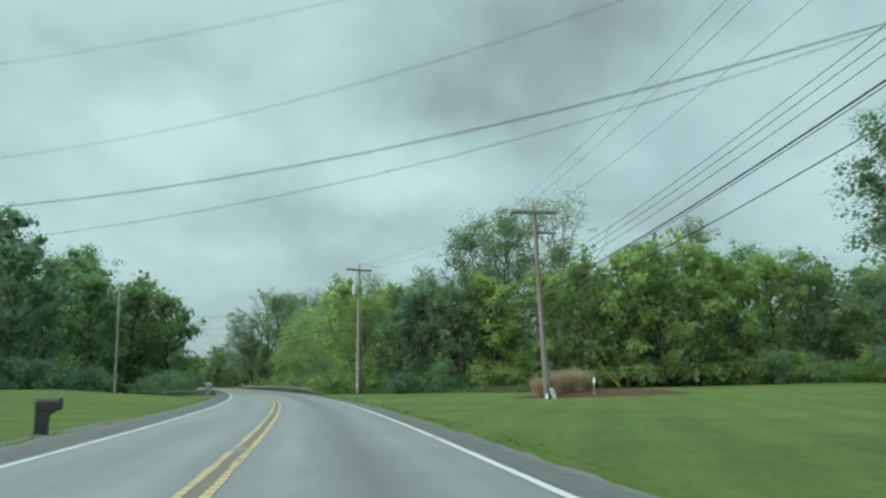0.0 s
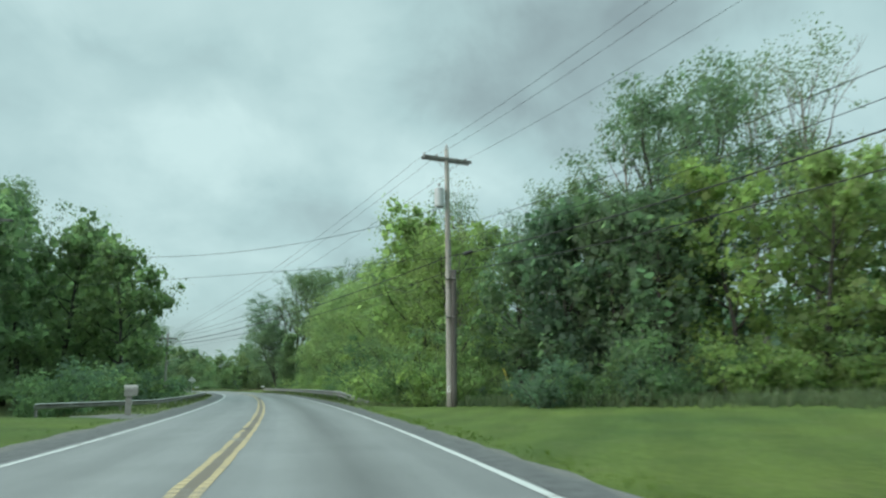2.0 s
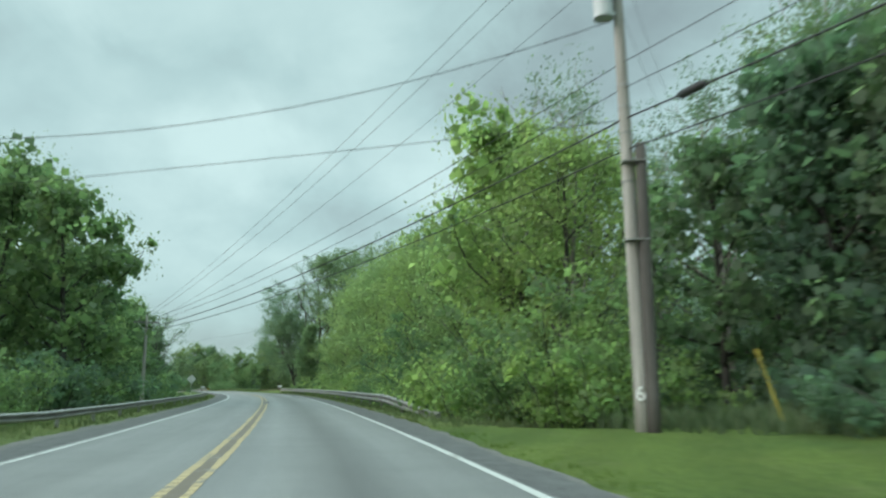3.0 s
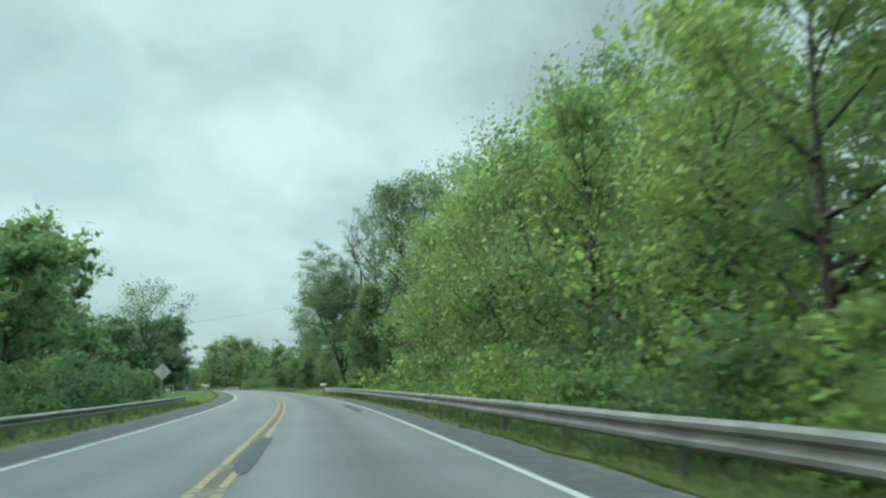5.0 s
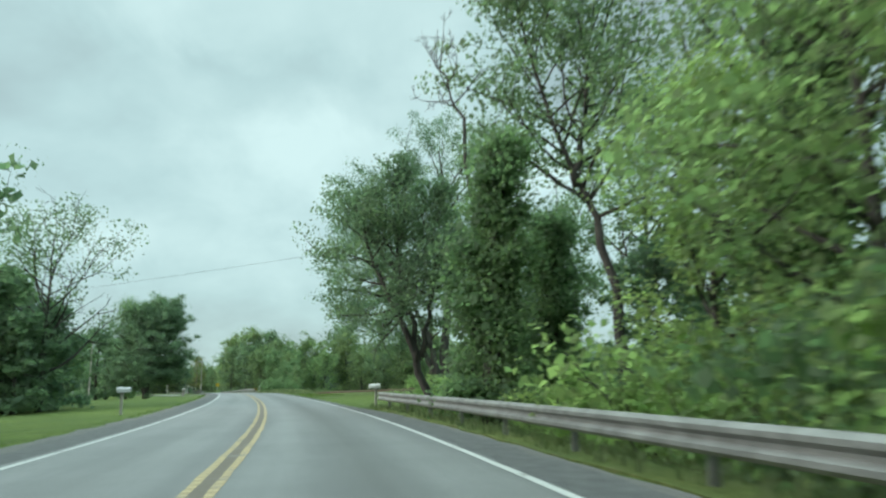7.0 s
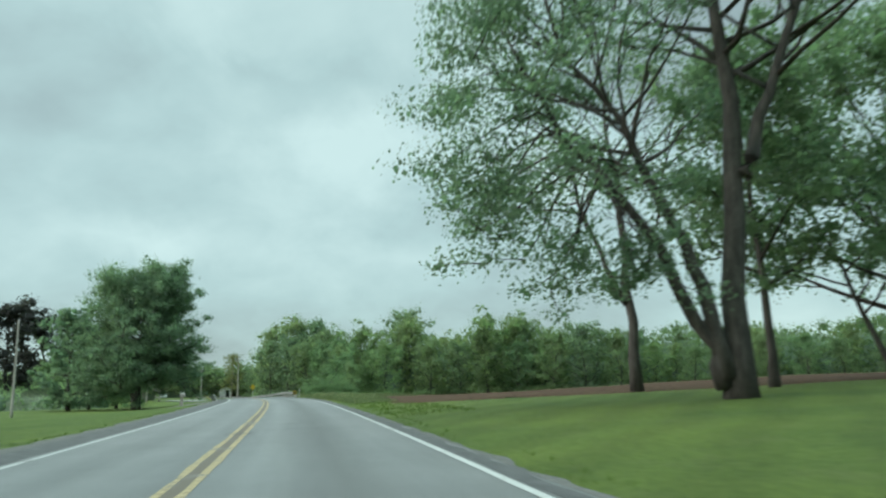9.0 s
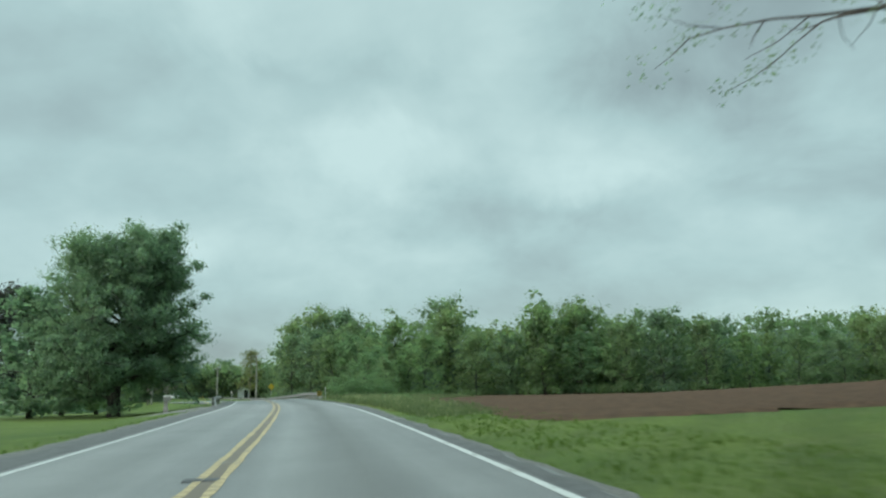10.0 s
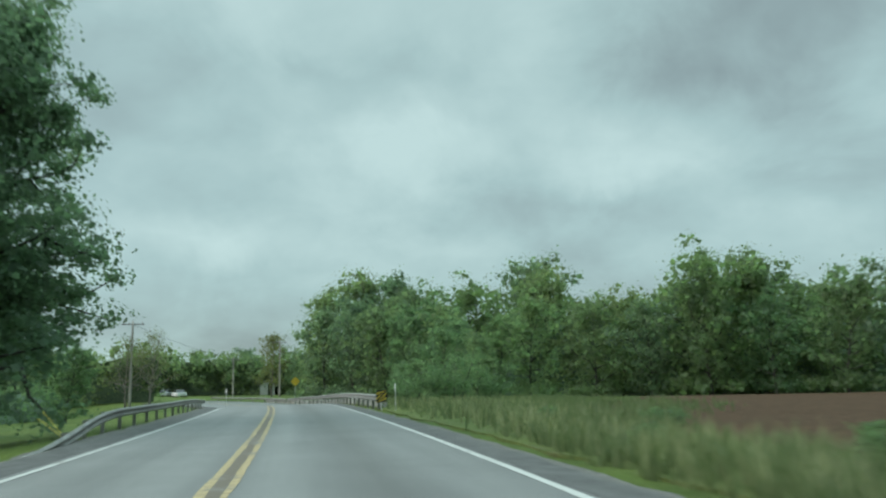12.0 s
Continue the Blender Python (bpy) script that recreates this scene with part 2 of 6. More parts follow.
def surface(name, dark, light, scale=6.0, rough=0.8, bump=0.2, metal=0.0, fine=60.0, stretch=(1, 1, 1), spec=0.4, own=True):
    """A mottled surface: broad stains and fine grain between two colours."""
    m, nt, bs, out = material(name)
    co = object_co(nt, stretch) if own else world_co(nt, stretch)
    big, small = noise_node(nt, scale, 5, 0.6, co), noise_node(nt, fine, 3, 0.6, co)
    c = ramp(nt, big.outputs[0], [(0.3, dark), (0.7, light)])
    g = ramp(nt, small.outputs[0], [(0.3, (0.8, 0.8, 0.8)), (0.7, (1.15, 1.15, 1.15))])
    nt.links.new(mixed(nt, "MULTIPLY", 1.0, c, g), bs.inputs["Base Color"])
    bs.inputs["Roughness"].default_value, bs.inputs["Metallic"].default_value = rough, metal
    bs.inputs["Specular IOR Level"].default_value = spec
    bumped(nt, bs, small.outputs[0], bump, 0.01)
    return m


def leaf_material(name, deep, mid, bright, through=0.35, gloss=0.45):
    """Leaves: every leaf and every plant a little different, light shining through them."""
    m, nt, bs, out = material(name)
    geo, info = nt.nodes.new("ShaderNodeNewGeometry"), nt.nodes.new("ShaderNodeObjectInfo")
    c = ramp(nt, geo.outputs["Random Per Island"], [(0.0, tuple(0.5 * (a + b) for a, b in zip(deep, mid))), (0.55, mid), (1.0, tuple(0.4 * a + 0.6 * b for a, b in zip(mid, bright)))])
    plant = ramp(nt, info.outputs["Random"], [(0.0, (0.88, 0.92, 0.94)), (0.5, (1.0, 1.0, 1.0)), (1.0, (1.12, 1.07, 0.94))])
    clump = ramp(nt, noise_node(nt, 0.55, 3, 0.6, world_co(nt)).outputs[0], [(0.35, (0.86, 0.89, 0.89)), (0.65, (1.14, 1.11, 1.04))])
    c = mixed(nt, "MULTIPLY", 1.0, mixed(nt, "MULTIPLY", 1.0, c, plant), clump)
    nt.links.new(c, bs.inputs["Base Color"])
    bs.inputs["Roughness"].default_value, bs.inputs["Specular IOR Level"].default_value = gloss + 0.12, 0.3
    tr = nt.nodes.new("ShaderNodeBsdfTranslucent")
    nt.links.new(mixed(nt, "MULTIPLY", 1.0, c, (1.22, 1.42, 1.0)), tr.inputs["Color"])
    mix = nt.nodes.new("ShaderNodeMixShader")
    mix.inputs[0].default_value = through
    nt.links.new(bs.outputs[0], mix.inputs[1])
    nt.links.new(tr.outputs[0], mix.inputs[2])
    nt.links.new(mix.outputs[0], out.inputs["Surface"])
    return m


LEAF_MID = leaf_material("leaf_mid_green", (0.108, 0.160, 0.096), (0.148, 0.214, 0.125), (0.188, 0.258, 0.148), 0.67)
LEAF_BRIGHT = leaf_material("leaf_spring_green", (0.175, 0.235, 0.118), (0.238, 0.312, 0.150), (0.298, 0.372, 0.178), 0.72)
LEAF_FRESH = leaf_material("leaf_fresh_green", (0.158, 0.208, 0.114), (0.216, 0.278, 0.146), (0.270, 0.334, 0.174), 0.72)
LEAF_OLIVE = leaf_material("leaf_olive_green", (0.118, 0.160, 0.094), (0.160, 0.211, 0.121), (0.200, 0.252, 0.146), 0.67)
LEAF_DARK = leaf_material("leaf_dark_green", (0.100, 0.150, 0.112), (0.133, 0.195, 0.142), (0.166, 0.233, 0.163), 0.65)
LEAF_GREY = leaf_material("leaf_grey_green", (0.100, 0.148, 0.108), (0.136, 0.190, 0.132), (0.174, 0.229, 0.156), 0.66)
LEAF_COPPER = leaf_material("leaf_dark_copper", (0.032, 0.033, 0.036), (0.046, 0.047, 0.050), (0.062, 0.062, 0.064), 0.5)
LEAF_BUD = leaf_material("leaf_young_bronze", (0.105, 0.115, 0.060), (0.140, 0.155, 0.075), (0.170, 0.190, 0.090), 0.50)
BARK = surface("bark", (0.030, 0.028, 0.025), (0.090, 0.083, 0.074), 5.0, 0.95, 0.7, 0, 30.0, (1, 1, 0.25), 0.2)
BARK_PALE = surface("bark_pale", (0.14, 0.13, 0.115), (0.30, 0.28, 0.25), 5.0, 0.95, 0.5, 0, 30.0, (1, 1, 0.25), 0.2)
POLE_GREY = surface("grey_pole_wood", (0.105, 0.100, 0.093), (0.235, 0.228, 0.215), 3.0, 0.9, 0.5, 0, 40.0, (1, 1, 0.06), 0.25)
POLE_WOOD = surface("weathered_pole_wood", (0.20, 0.185, 0.165), (0.42, 0.40, 0.37), 3.0, 0.9, 0.5, 0, 40.0, (1, 1, 0.06), 0.25)
STEEL = surface("galvanised_steel", (0.40, 0.41, 0.41), (0.58, 0.59, 0.58), 3.0, 0.45, 0.08, 0.6, 50.0)
STEEL_OLD = surface("weathered_railing_steel", (0.165, 0.162, 0.152), (0.315, 0.312, 0.296), 2.0, 0.5, 0.15, 0.5, 30.0)
GREY_PAINT = surface("grey_painted_metal", (0.36, 0.38, 0.39), (0.46, 0.48, 0.49), 3.0, 0.5, 0.05, 0.0, 40.0)
PORCELAIN = surface("brown_grey_porcelain", (0.22, 0.20, 0.19), (0.34, 0.33, 0.32), 8.0, 0.25, 0.02)
CABLE = surface("black_cable_sheath", (0.018, 0.019, 0.020), (0.035, 0.036, 0.038), 4.0, 0.6, 0.1)
YELLOW_GUARD = surface("yellow_plastic", (0.50, 0.40, 0.06), (0.64, 0.52, 0.10), 3.0, 0.5, 0.05)
WHITE_PAINT = surface("white_paint_worn", (0.62, 0.62, 0.60), (0.80, 0.80, 0.78), 5.0, 0.6, 0.1)
BLACK_PAINT = surface("black_painted_metal", (0.014, 0.016, 0.018), (0.028, 0.030, 0.032), 5.0, 0.45, 0.05)
CONCRETE = surface("concrete", (0.27, 0.265, 0.25), (0.42, 0.41, 0.39), 4.0, 0.9, 0.3, 0, 60.0)


def grass_material(name, dark, mid, light, stripe=0.0, bare=(0.16, 0.13, 0.09), bare_amount=0.0):
    m, nt, bs, out = material(name)
    co = world_co(nt)
    blade = noise_node(nt, 55.0, 4, 0.7, co)
    tuft = noise_node(nt, 7.0, 4, 0.65, co)
    area = noise_node(nt, 0.16, 5, 0.6, co)
    c = ramp(nt, tuft.outputs[0], [(0.28, dark), (0.5, mid), (0.74, light)])
    c = mixed(nt, "MULTIPLY", 1.0, c, ramp(nt, blade.outputs[0], [(0.3, (0.62, 0.66, 0.6)), (0.7, (1.3, 1.3, 1.25))]))
    c = mixed(nt, "MULTIPLY", 1.0, c, ramp(nt, area.outputs[0], [(0.3, (0.72, 0.80, 0.82)), (0.7, (1.34, 1.2, 1.05))]))
    if stripe:
        w = nt.nodes.new("ShaderNodeTexWave")
        w.inputs["Scale"].default_value, w.inputs["Distortion"].default_value, w.inputs["Detail"].default_value = 0.17, 3.0, 2.0
        mp = nt.nodes.new("ShaderNodeMapping")
        mp.inputs["Rotation"].default_value = (0, 0, radians(12))
        nt.links.new(co, mp.inputs[0])
        nt.links.new(mp.outputs[0], w.inputs["Vector"])
        c = mixed(nt, "MULTIPLY", 1.0, c, ramp(nt, w.outputs["Fac"], [(0.2, (1 - stripe,) * 3), (0.8, (1 + stripe,) * 3)]))
    if bare_amount:
        soil = noise_node(nt, 0.9, 6, 0.7, co)
        f = ramp(nt, soil.outputs[0], [(0.52, (0, 0, 0)), (0.70, (bare_amount,) * 3)])
        c = mixed(nt, "MIX", f, c, bare)
    nt.links.new(c, bs.inputs["Base Color"])
    bs.inputs["Roughness"].default_value, bs.inputs["Specular IOR Level"].default_value = 0.85, 0.15
    add = nt.nodes.new("ShaderNodeMath")
    add.operation = "ADD"
    nt.links.new(blade.outputs[0], add.inputs[0])
    nt.links.new(tuft.outputs[0], add.inputs[1])
    bumped(nt, bs, add.outputs[0], 0.8, 0.04)
    return m


GRASS = grass_material("mown_grass", (0.050, 0.080, 0.020), (0.076, 0.114, 0.029), (0.108, 0.147, 0.042), 0.07, (0.17, 0.15, 0.09), 0.18)
VERGE = grass_material("rough_verge_grass", (0.060, 0.086, 0.026), (0.094, 0.128, 0.042), (0.148, 0.166, 0.068), 0.0, (0.19, 0.16, 0.10), 0.45)
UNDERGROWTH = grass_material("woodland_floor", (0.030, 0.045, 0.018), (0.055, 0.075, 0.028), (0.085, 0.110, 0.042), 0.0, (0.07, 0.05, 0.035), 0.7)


def asphalt_material():
    m, nt, bs, out = material("worn_asphalt")
    uv = nt.nodes.new("ShaderNodeUVMap")
    sep = nt.nodes.new("ShaderNodeSeparateXYZ")
    nt.links.new(uv.outputs[0], sep.inputs[0])
    co = world_co(nt)
    grit = noise_node(nt, 90.0, 3, 0.75, co)
    mp = nt.nodes.new("ShaderNodeMapping")
    mp.inputs["Scale"].default_value = (1.3, 0.06, 1.0)
    nt.links.new(uv.outputs[0], mp.inputs[0])
    streak = noise_node(nt, 1.0, 5, 0.6, mp.outputs[0])
    blotch = noise_node(nt, 0.5, 5, 0.65, co)
    # wheel tracks and the oil stripe between them, across the road from one edge to the other
    mr = nt.nodes.new("ShaderNodeMapRange")
    mr.inputs["From Min"].default_value, mr.inputs["From Max"].default_value = -4.0, 5.0
    nt.links.new(sep.outputs["X"], mr.inputs["Value"])

    def u(d):
        return (d + 4.0) / 9.0

    wear = ramp(nt, mr.outputs[0], [(u(-3.2), (0.97,) * 3), (u(-2.3), (1.14,) * 3), (u(-1.5), (0.95,) * 3), (u(-0.75), (1.14,) * 3), (u(0.0), (0.86,) * 3),
                                    (u(0.7), (1.20,) * 3), (u(1.75), (0.66, 0.65, 0.64)), (u(2.5), (1.05,) * 3), (u(3.2), (0.98,) * 3), (u(3.75), (0.74,) * 3)])
    c = ramp(nt, grit.outputs[0], [(0.25, (0.085, 0.087, 0.086)), (0.5, (0.136, 0.138, 0.136)), (0.8, (0.195, 0.197, 0.193))])
    c = mixed(nt, "MULTIPLY", 1.0, c, wear)
    c = mixed(nt, "MULTIPLY", 1.0, c, ramp(nt, streak.outputs[0], [(0.3, (0.84, 0.84, 0.85)), (0.7, (1.12, 1.12, 1.11))]))
    c = mixed(nt, "MULTIPLY", 1.0, c, ramp(nt, blotch.outputs[0], [(0.3, (0.9, 0.9, 0.9)), (0.7, (1.1, 1.1, 1.1))]))
    nt.links.new(c, bs.inputs["Base Color"])
    bs.inputs["Roughness"].default_value, bs.inputs["Specular IOR Level"].default_value = 0.62, 0.5
    bumped(nt, bs, grit.outputs[0], 0.45, 0.006)
    return m


ASPHALT = asphalt_material()
TAR = surface("fresh_tar_patch", (0.038, 0.039, 0.041), (0.070, 0.072, 0.074), 6.0, 0.6, 0.4, 0, 90.0, own=False)
GRAVEL = surface("grey_gravel", (0.08, 0.08, 0.076), (0.17, 0.165, 0.153), 14.0, 0.95, 1.0, 0, 45.0, own=False, spec=0.2)
RED_SOIL = surface("red_ploughed_soil", (0.038, 0.023, 0.014), (0.094, 0.056, 0.034), 3.2, 0.95, 1.0, 0, 22.0, own=False, spec=0.1)
SHOULDER = surface("dark_old_asphalt", (0.060, 0.061, 0.061), (0.112, 0.113, 0.112), 3.0, 0.85, 0.6, 0, 80.0, own=False, spec=0.3)
MULCH = surface("dark_mulch", (0.045, 0.026, 0.020), (0.11, 0.060, 0.042), 8.0, 0.95, 1.0, 0, 40.0, own=False, spec=0.1)


def paint_material(name, colour, worn, grooves=0.0):
    """Road paint that has flaked off in places, down to the asphalt."""
    m, nt, bs, out = material(name)
    co = world_co(nt)
    flake, dirt = noise_node(nt, 9.0, 6, 0.75, co), noise_node(nt, 1.1, 4, 0.6, co)
    add = nt.nodes.new("ShaderNodeMath")
    add.operation = "MULTIPLY_ADD"
    nt.links.new(flake.outputs[0], add.inputs[0])
    add.inputs[1].default_value = 0.65
    nt.links.new(dirt.outputs[0], add.inputs[2])
    f = ramp(nt, add.outputs[0], [(worn - 0.05, (0, 0, 0)), (worn + 0.06, (1, 1, 1))])
    c = mixed(nt, "MIX", f, colour, (0.16, 0.15, 0.135))
    if grooves:
        # milled grooves across the line hold dirt
        uv, sep = nt.nodes.new("ShaderNodeUVMap"), nt.nodes.new("ShaderNodeSeparateXYZ")
        nt.links.new(uv.outputs[0], sep.inputs[0])
        q = nt.nodes.new("ShaderNodeMath")
        q.operation = "PINGPONG"
        nt.links.new(sep.outputs["Y"], q.inputs[0])
        q.inputs[1].default_value = grooves
        c = mixed(nt, "MULTIPLY", 1.0, c, ramp(nt, q.outputs[0], [(0.04, (0.52, 0.50, 0.48)), (0.09, (1.06, 1.06, 1.06))]))
    nt.links.new(c, bs.inputs["Base Color"])
    bs.inputs["Roughness"].default_value = 0.65
    bumped(nt, bs, flake.outputs[0], 0.3, 0.004)
    return m


YELLOW_LINE = paint_material("yellow_road_paint", (0.37, 0.285, 0.15), 0.93, 0.16)
WHITE_LINE = paint_material("white_road_paint", (0.40, 0.405, 0.39), 0.98)
RUMBLE = paint_material("dirty_centre_gap", (0.105, 0.082, 0.058), 0.95)


def axis(spans):
    """Grid lines: (from, to, step) after one another."""
    out = []
    for a, b, h in spans:
        out.extend(np.arange(a, b, h))
    out.append(spans[-1][1])
    return np.array(out)


def sheet(name, xs, ys, height, mat):
    gx, gy = np.meshgrid(xs, ys)
    z = height(gx.ravel(), gy.ravel())
    n, k = len(xs), len(ys)
    i = np.arange(n * k).reshape(k, n)
    faces = np.stack([i[:-1, :-1], i[:-1, 1:], i[1:, 1:], i[1:, :-1]], -1).reshape(-1, 4)
    return link_mesh(name, np.stack([gx.ravel(), gy.ravel(), z], 1).tolist(), faces.tolist(), mat, smooth=True)


ground = tagged(sheet("ground", axis([(-4000, -400, 900), (-400, -180, 20), (-180, 60, 1.6), (60, 180, 8), (180, 400, 30), (400, 4001, 900)]),
                      axis([(-3000, -200, 700), (-200, -60, 14), (-60, 310, 1.6), (310, 420, 10), (420, 700, 40), (700, 4700, 1000)]), ground_z, GRASS),
                "mown green grass land beside the road", "grass", kind="structure")


def strip(name, s0, s1, d0, d1, lift, mat, step=1.0, ragged0=0.0, ragged1=0.0, across=1, on_ground=False, seed=0.0, skirt=0.0, outer=None):
    """A ribbon along the road between the offsets d0 and d1, with ragged edges where asked."""
    ss = np.arange(s0, s1 + 0.001, step)
    skirt = 0.2 if on_ground else skirt
    verts, uvs = [], []
    for s in ss:
        if callable(outer):
            d1 = outer(s)
        a = d0 + ragged0 * noise.noise((s * 0.9, seed, 1.7)) + 0.5 * ragged0 * noise.noise((s * 3.1, seed, 5.7))
        b = d1 + ragged1 * noise.noise((s * 0.8, seed + 7.0, 3.1)) + 0.5 * ragged1 * noise.noise((s * 2.7, seed, 9.1))
        for f in np.linspace(0, 1, across + 1):
            d = a + (b - a) * f
            x, y = beside(s, d)
            verts.append([float(x), float(y), 0.0])
            uvs.append((d, s))
    v = np.array(verts)
    if on_ground:
        fade = np.repeat(np.minimum(1.0, np.minimum(ss - s0, s1 - ss) / 2.5), across + 1)
        v[:, 2] = ground_z(v[:, 0], v[:, 1]) + lift - 0.25 * (1 - fade)
    else:
        v[:, 2] = np.repeat(road_z(ss), across + 1) + lift
    n = across + 1
    if skirt:
        # turn the outer edges down into the ground
        g = v.reshape(len(ss), n, 3)
        w = np.array(uvs).reshape(len(ss), n, 2)
        lo, hi = g[:, :1].copy(), g[:, -1:].copy()
        lo[:, :, 2] -= skirt
        hi[:, :, 2] -= skirt
        v = np.concatenate([lo, g, hi], 1).reshape(-1, 3)
        uvs = [tuple(q) for q in np.concatenate([w[:, :1], w, w[:, -1:]], 1).reshape(-1, 2)]
        n, across = n + 2, across + 2
    faces = [(i * n + k, i * n + k + 1, (i + 1) * n + k + 1, (i + 1) * n + k) for i in range(len(ss) - 1) for k in range(across)]
    ob = link_mesh(name, v.tolist(), faces, mat)
    layer = ob.data.uv_layers.new(name="road")
    flat = np.array([uvs[l.vertex_index] for l in ob.data.loops], dtype=np.float32).ravel()
    layer.data.foreach_set("uv", flat)
    return ob


def set_piece(ob, label, category):
    return tagged(ob, label, category, kind="structure")


def verge_edge(s):
    """Outer edge of the paved shoulder: wide along the railing, narrow beside the lawns."""
    return 4.02 + 0.26 * float(smooth01((s - 62) / 12) * (1 - smooth01((s - 146) / 12))) - 0.24 * float(smooth01((s - 146) / 12) * (1 - smooth01((s - 200) / 14)))


set_piece(strip("road", -78, 318, -3.35, 3.8, 0.0, ASPHALT, 1.0, 0.05, 0.1, 6), "worn grey asphalt two-lane country road", "road")
set_piece(strip("gravel_shoulder", -78, 318, 3.7, 4.5, -0.008, GRAVEL, 0.5, 0.0, 0.16, 2, seed=2.0, skirt=0.2, outer=lambda s: verge_edge(s) + 0.17), "grey gravel shoulder along the asphalt edge", "road shoulder")
set_piece(strip("gravel_shoulder", -78, 318, -4.15, -3.25, -0.008, GRAVEL, 0.5, 0.22, 0.0, 2, seed=5.0, skirt=0.2), "narrow grey gravel shoulder along the asphalt", "road shoulder")
set_piece(strip("paved_shoulder", -78, 318, 3.5, 4.2, 0.003, SHOULDER, 0.5, 0.05, 0.16, 2, seed=11.0, outer=verge_edge), "dark older asphalt shoulder outside the edge line", "road shoulder")
set_piece(strip("paved_shoulder", -78, 318, -3.75, -2.98, 0.003, SHOULDER, 0.5, 0.18, 0.05, 2, seed=13.0), "dark older asphalt shoulder outside the edge line", "road shoulder")
set_piece(strip("edge_line", -78, 318, 3.34, 3.45, 0.005, WHITE_LINE, 1.0, 0.012, 0.012), "solid white painted edge line", "road marking")
set_piece(strip("edge_line", -78, 318, -2.87, -2.76, 0.005, WHITE_LINE, 1.0, 0.012, 0.012), "solid white painted edge line", "road marking")
set_piece(strip("centre_line", -78, 318, 0.075, 0.172, 0.005, YELLOW_LINE, 0.5, 0.03, 0.03), "worn yellow painted centre line", "road marking")
set_piece(strip("centre_line", -78, 318, -0.182, -0.085, 0.005, YELLOW_LINE, 0.5, 0.03, 0.03, seed=3.0), "worn yellow painted centre line", "road marking")
set_piece(strip("centre_gap", -78, 318, -0.088, 0.078, 0.003, RUMBLE, 0.5, 0.0, 0.0, seed=3.0), "dirty worn strip between the yellow lines", "road marking")


def tar_patch(s, d, length, width, seed, skew=0.0):
    """A ragged tar repair on the road, a few millimetres proud."""
    bm = bmesh.new()
    ring, n = [], 22
    for k in range(n):
        a = 2 * math.pi * k / n
        r = 1 + 0.28 * noise.noise((math.cos(a) * 1.6, math.sin(a) * 1.6, seed))
        q = max(abs(math.cos(a)), abs(math.sin(a)))
        ds, dd = 0.5 * length * r * math.sin(a) / q, 0.5 * width * r * math.cos(a) / q
        x, y = beside(s + ds + skew * dd, d + dd)
        ring.append(bm.verts.new((float(x), float(y), float(road_z(s + ds)) + 0.009)))
    bm.faces.new(ring)
    bmesh.ops.triangulate(bm, faces=bm.faces[:])
    return tagged(part("tar_patch", bm, TAR), "dark tar repair patch on the asphalt", "road patch", kind="structure")


for k, (s, d, ln, w) in enumerate([(38.0, 0.0, 0.12, 0.5), (33.0, -0.1, 0.6, 0.22), (58.4, 0.05, 0.16, 0.5), (53.4, -0.1, 0.6, 0.22), (99.6, 0.14, 5.6, 0.26),
                                   (107.0, 0.1, 0.4, 0.3), (143.7, 0.0, 0.15, 0.6), (177.1, 0.0, 0.2, 0.7), (118.8, 2.88, 8.6, 0.32),
                                   (148.0, 0.05, 0.14, 0.5), (187.5, -0.1, 0.3, 0.4), (84.0, 0.0, 0.15, 0.5)]):
    tar_patch(s, d, ln, w, k * 3.3 + 1)

# driveways on the left, gravel spread
for s0, s1, d0, rough, seed in ((9, 27, -4.5, 0.3, 1.0), (60, 68, -6.0, 1.1, 4.0), (218, 233, -7.4, 1.1, 7.0)):
    set_piece(strip("driveway", s0, s1, d0, -3.3, 0.03, GRAVEL, 0.5, rough, 0.0, 5, True, seed), "grey gravel driveway mouth beside the road", "driveway")

# rough verge along the railing and before the bridge
set_piece(strip("verge", 68, 156, 4.55, 7.4, 0.02, VERGE, 1.0, 0.25, 0.5, 4, True, 1.0), "rough grassy verge under the railing", "verge")
set_piece(strip("verge", 203, 262, 4.55, 7.3, 0.02, VERGE, 1.0, 0.25, 0.6, 4, True, 2.0), "tall rough grass verge beside the field", "verge")
set_piece(strip("verge", 66, 130, -7.5, -4.0, 0.02, VERGE, 1.0, 0.5, 0.25, 4, True, 3.0), "rough grassy verge under the railing", "verge")
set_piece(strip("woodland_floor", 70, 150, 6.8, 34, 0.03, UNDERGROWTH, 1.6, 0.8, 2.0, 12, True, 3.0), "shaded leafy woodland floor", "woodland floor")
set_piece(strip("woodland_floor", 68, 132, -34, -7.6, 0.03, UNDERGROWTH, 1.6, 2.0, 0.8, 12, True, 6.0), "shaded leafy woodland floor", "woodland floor")


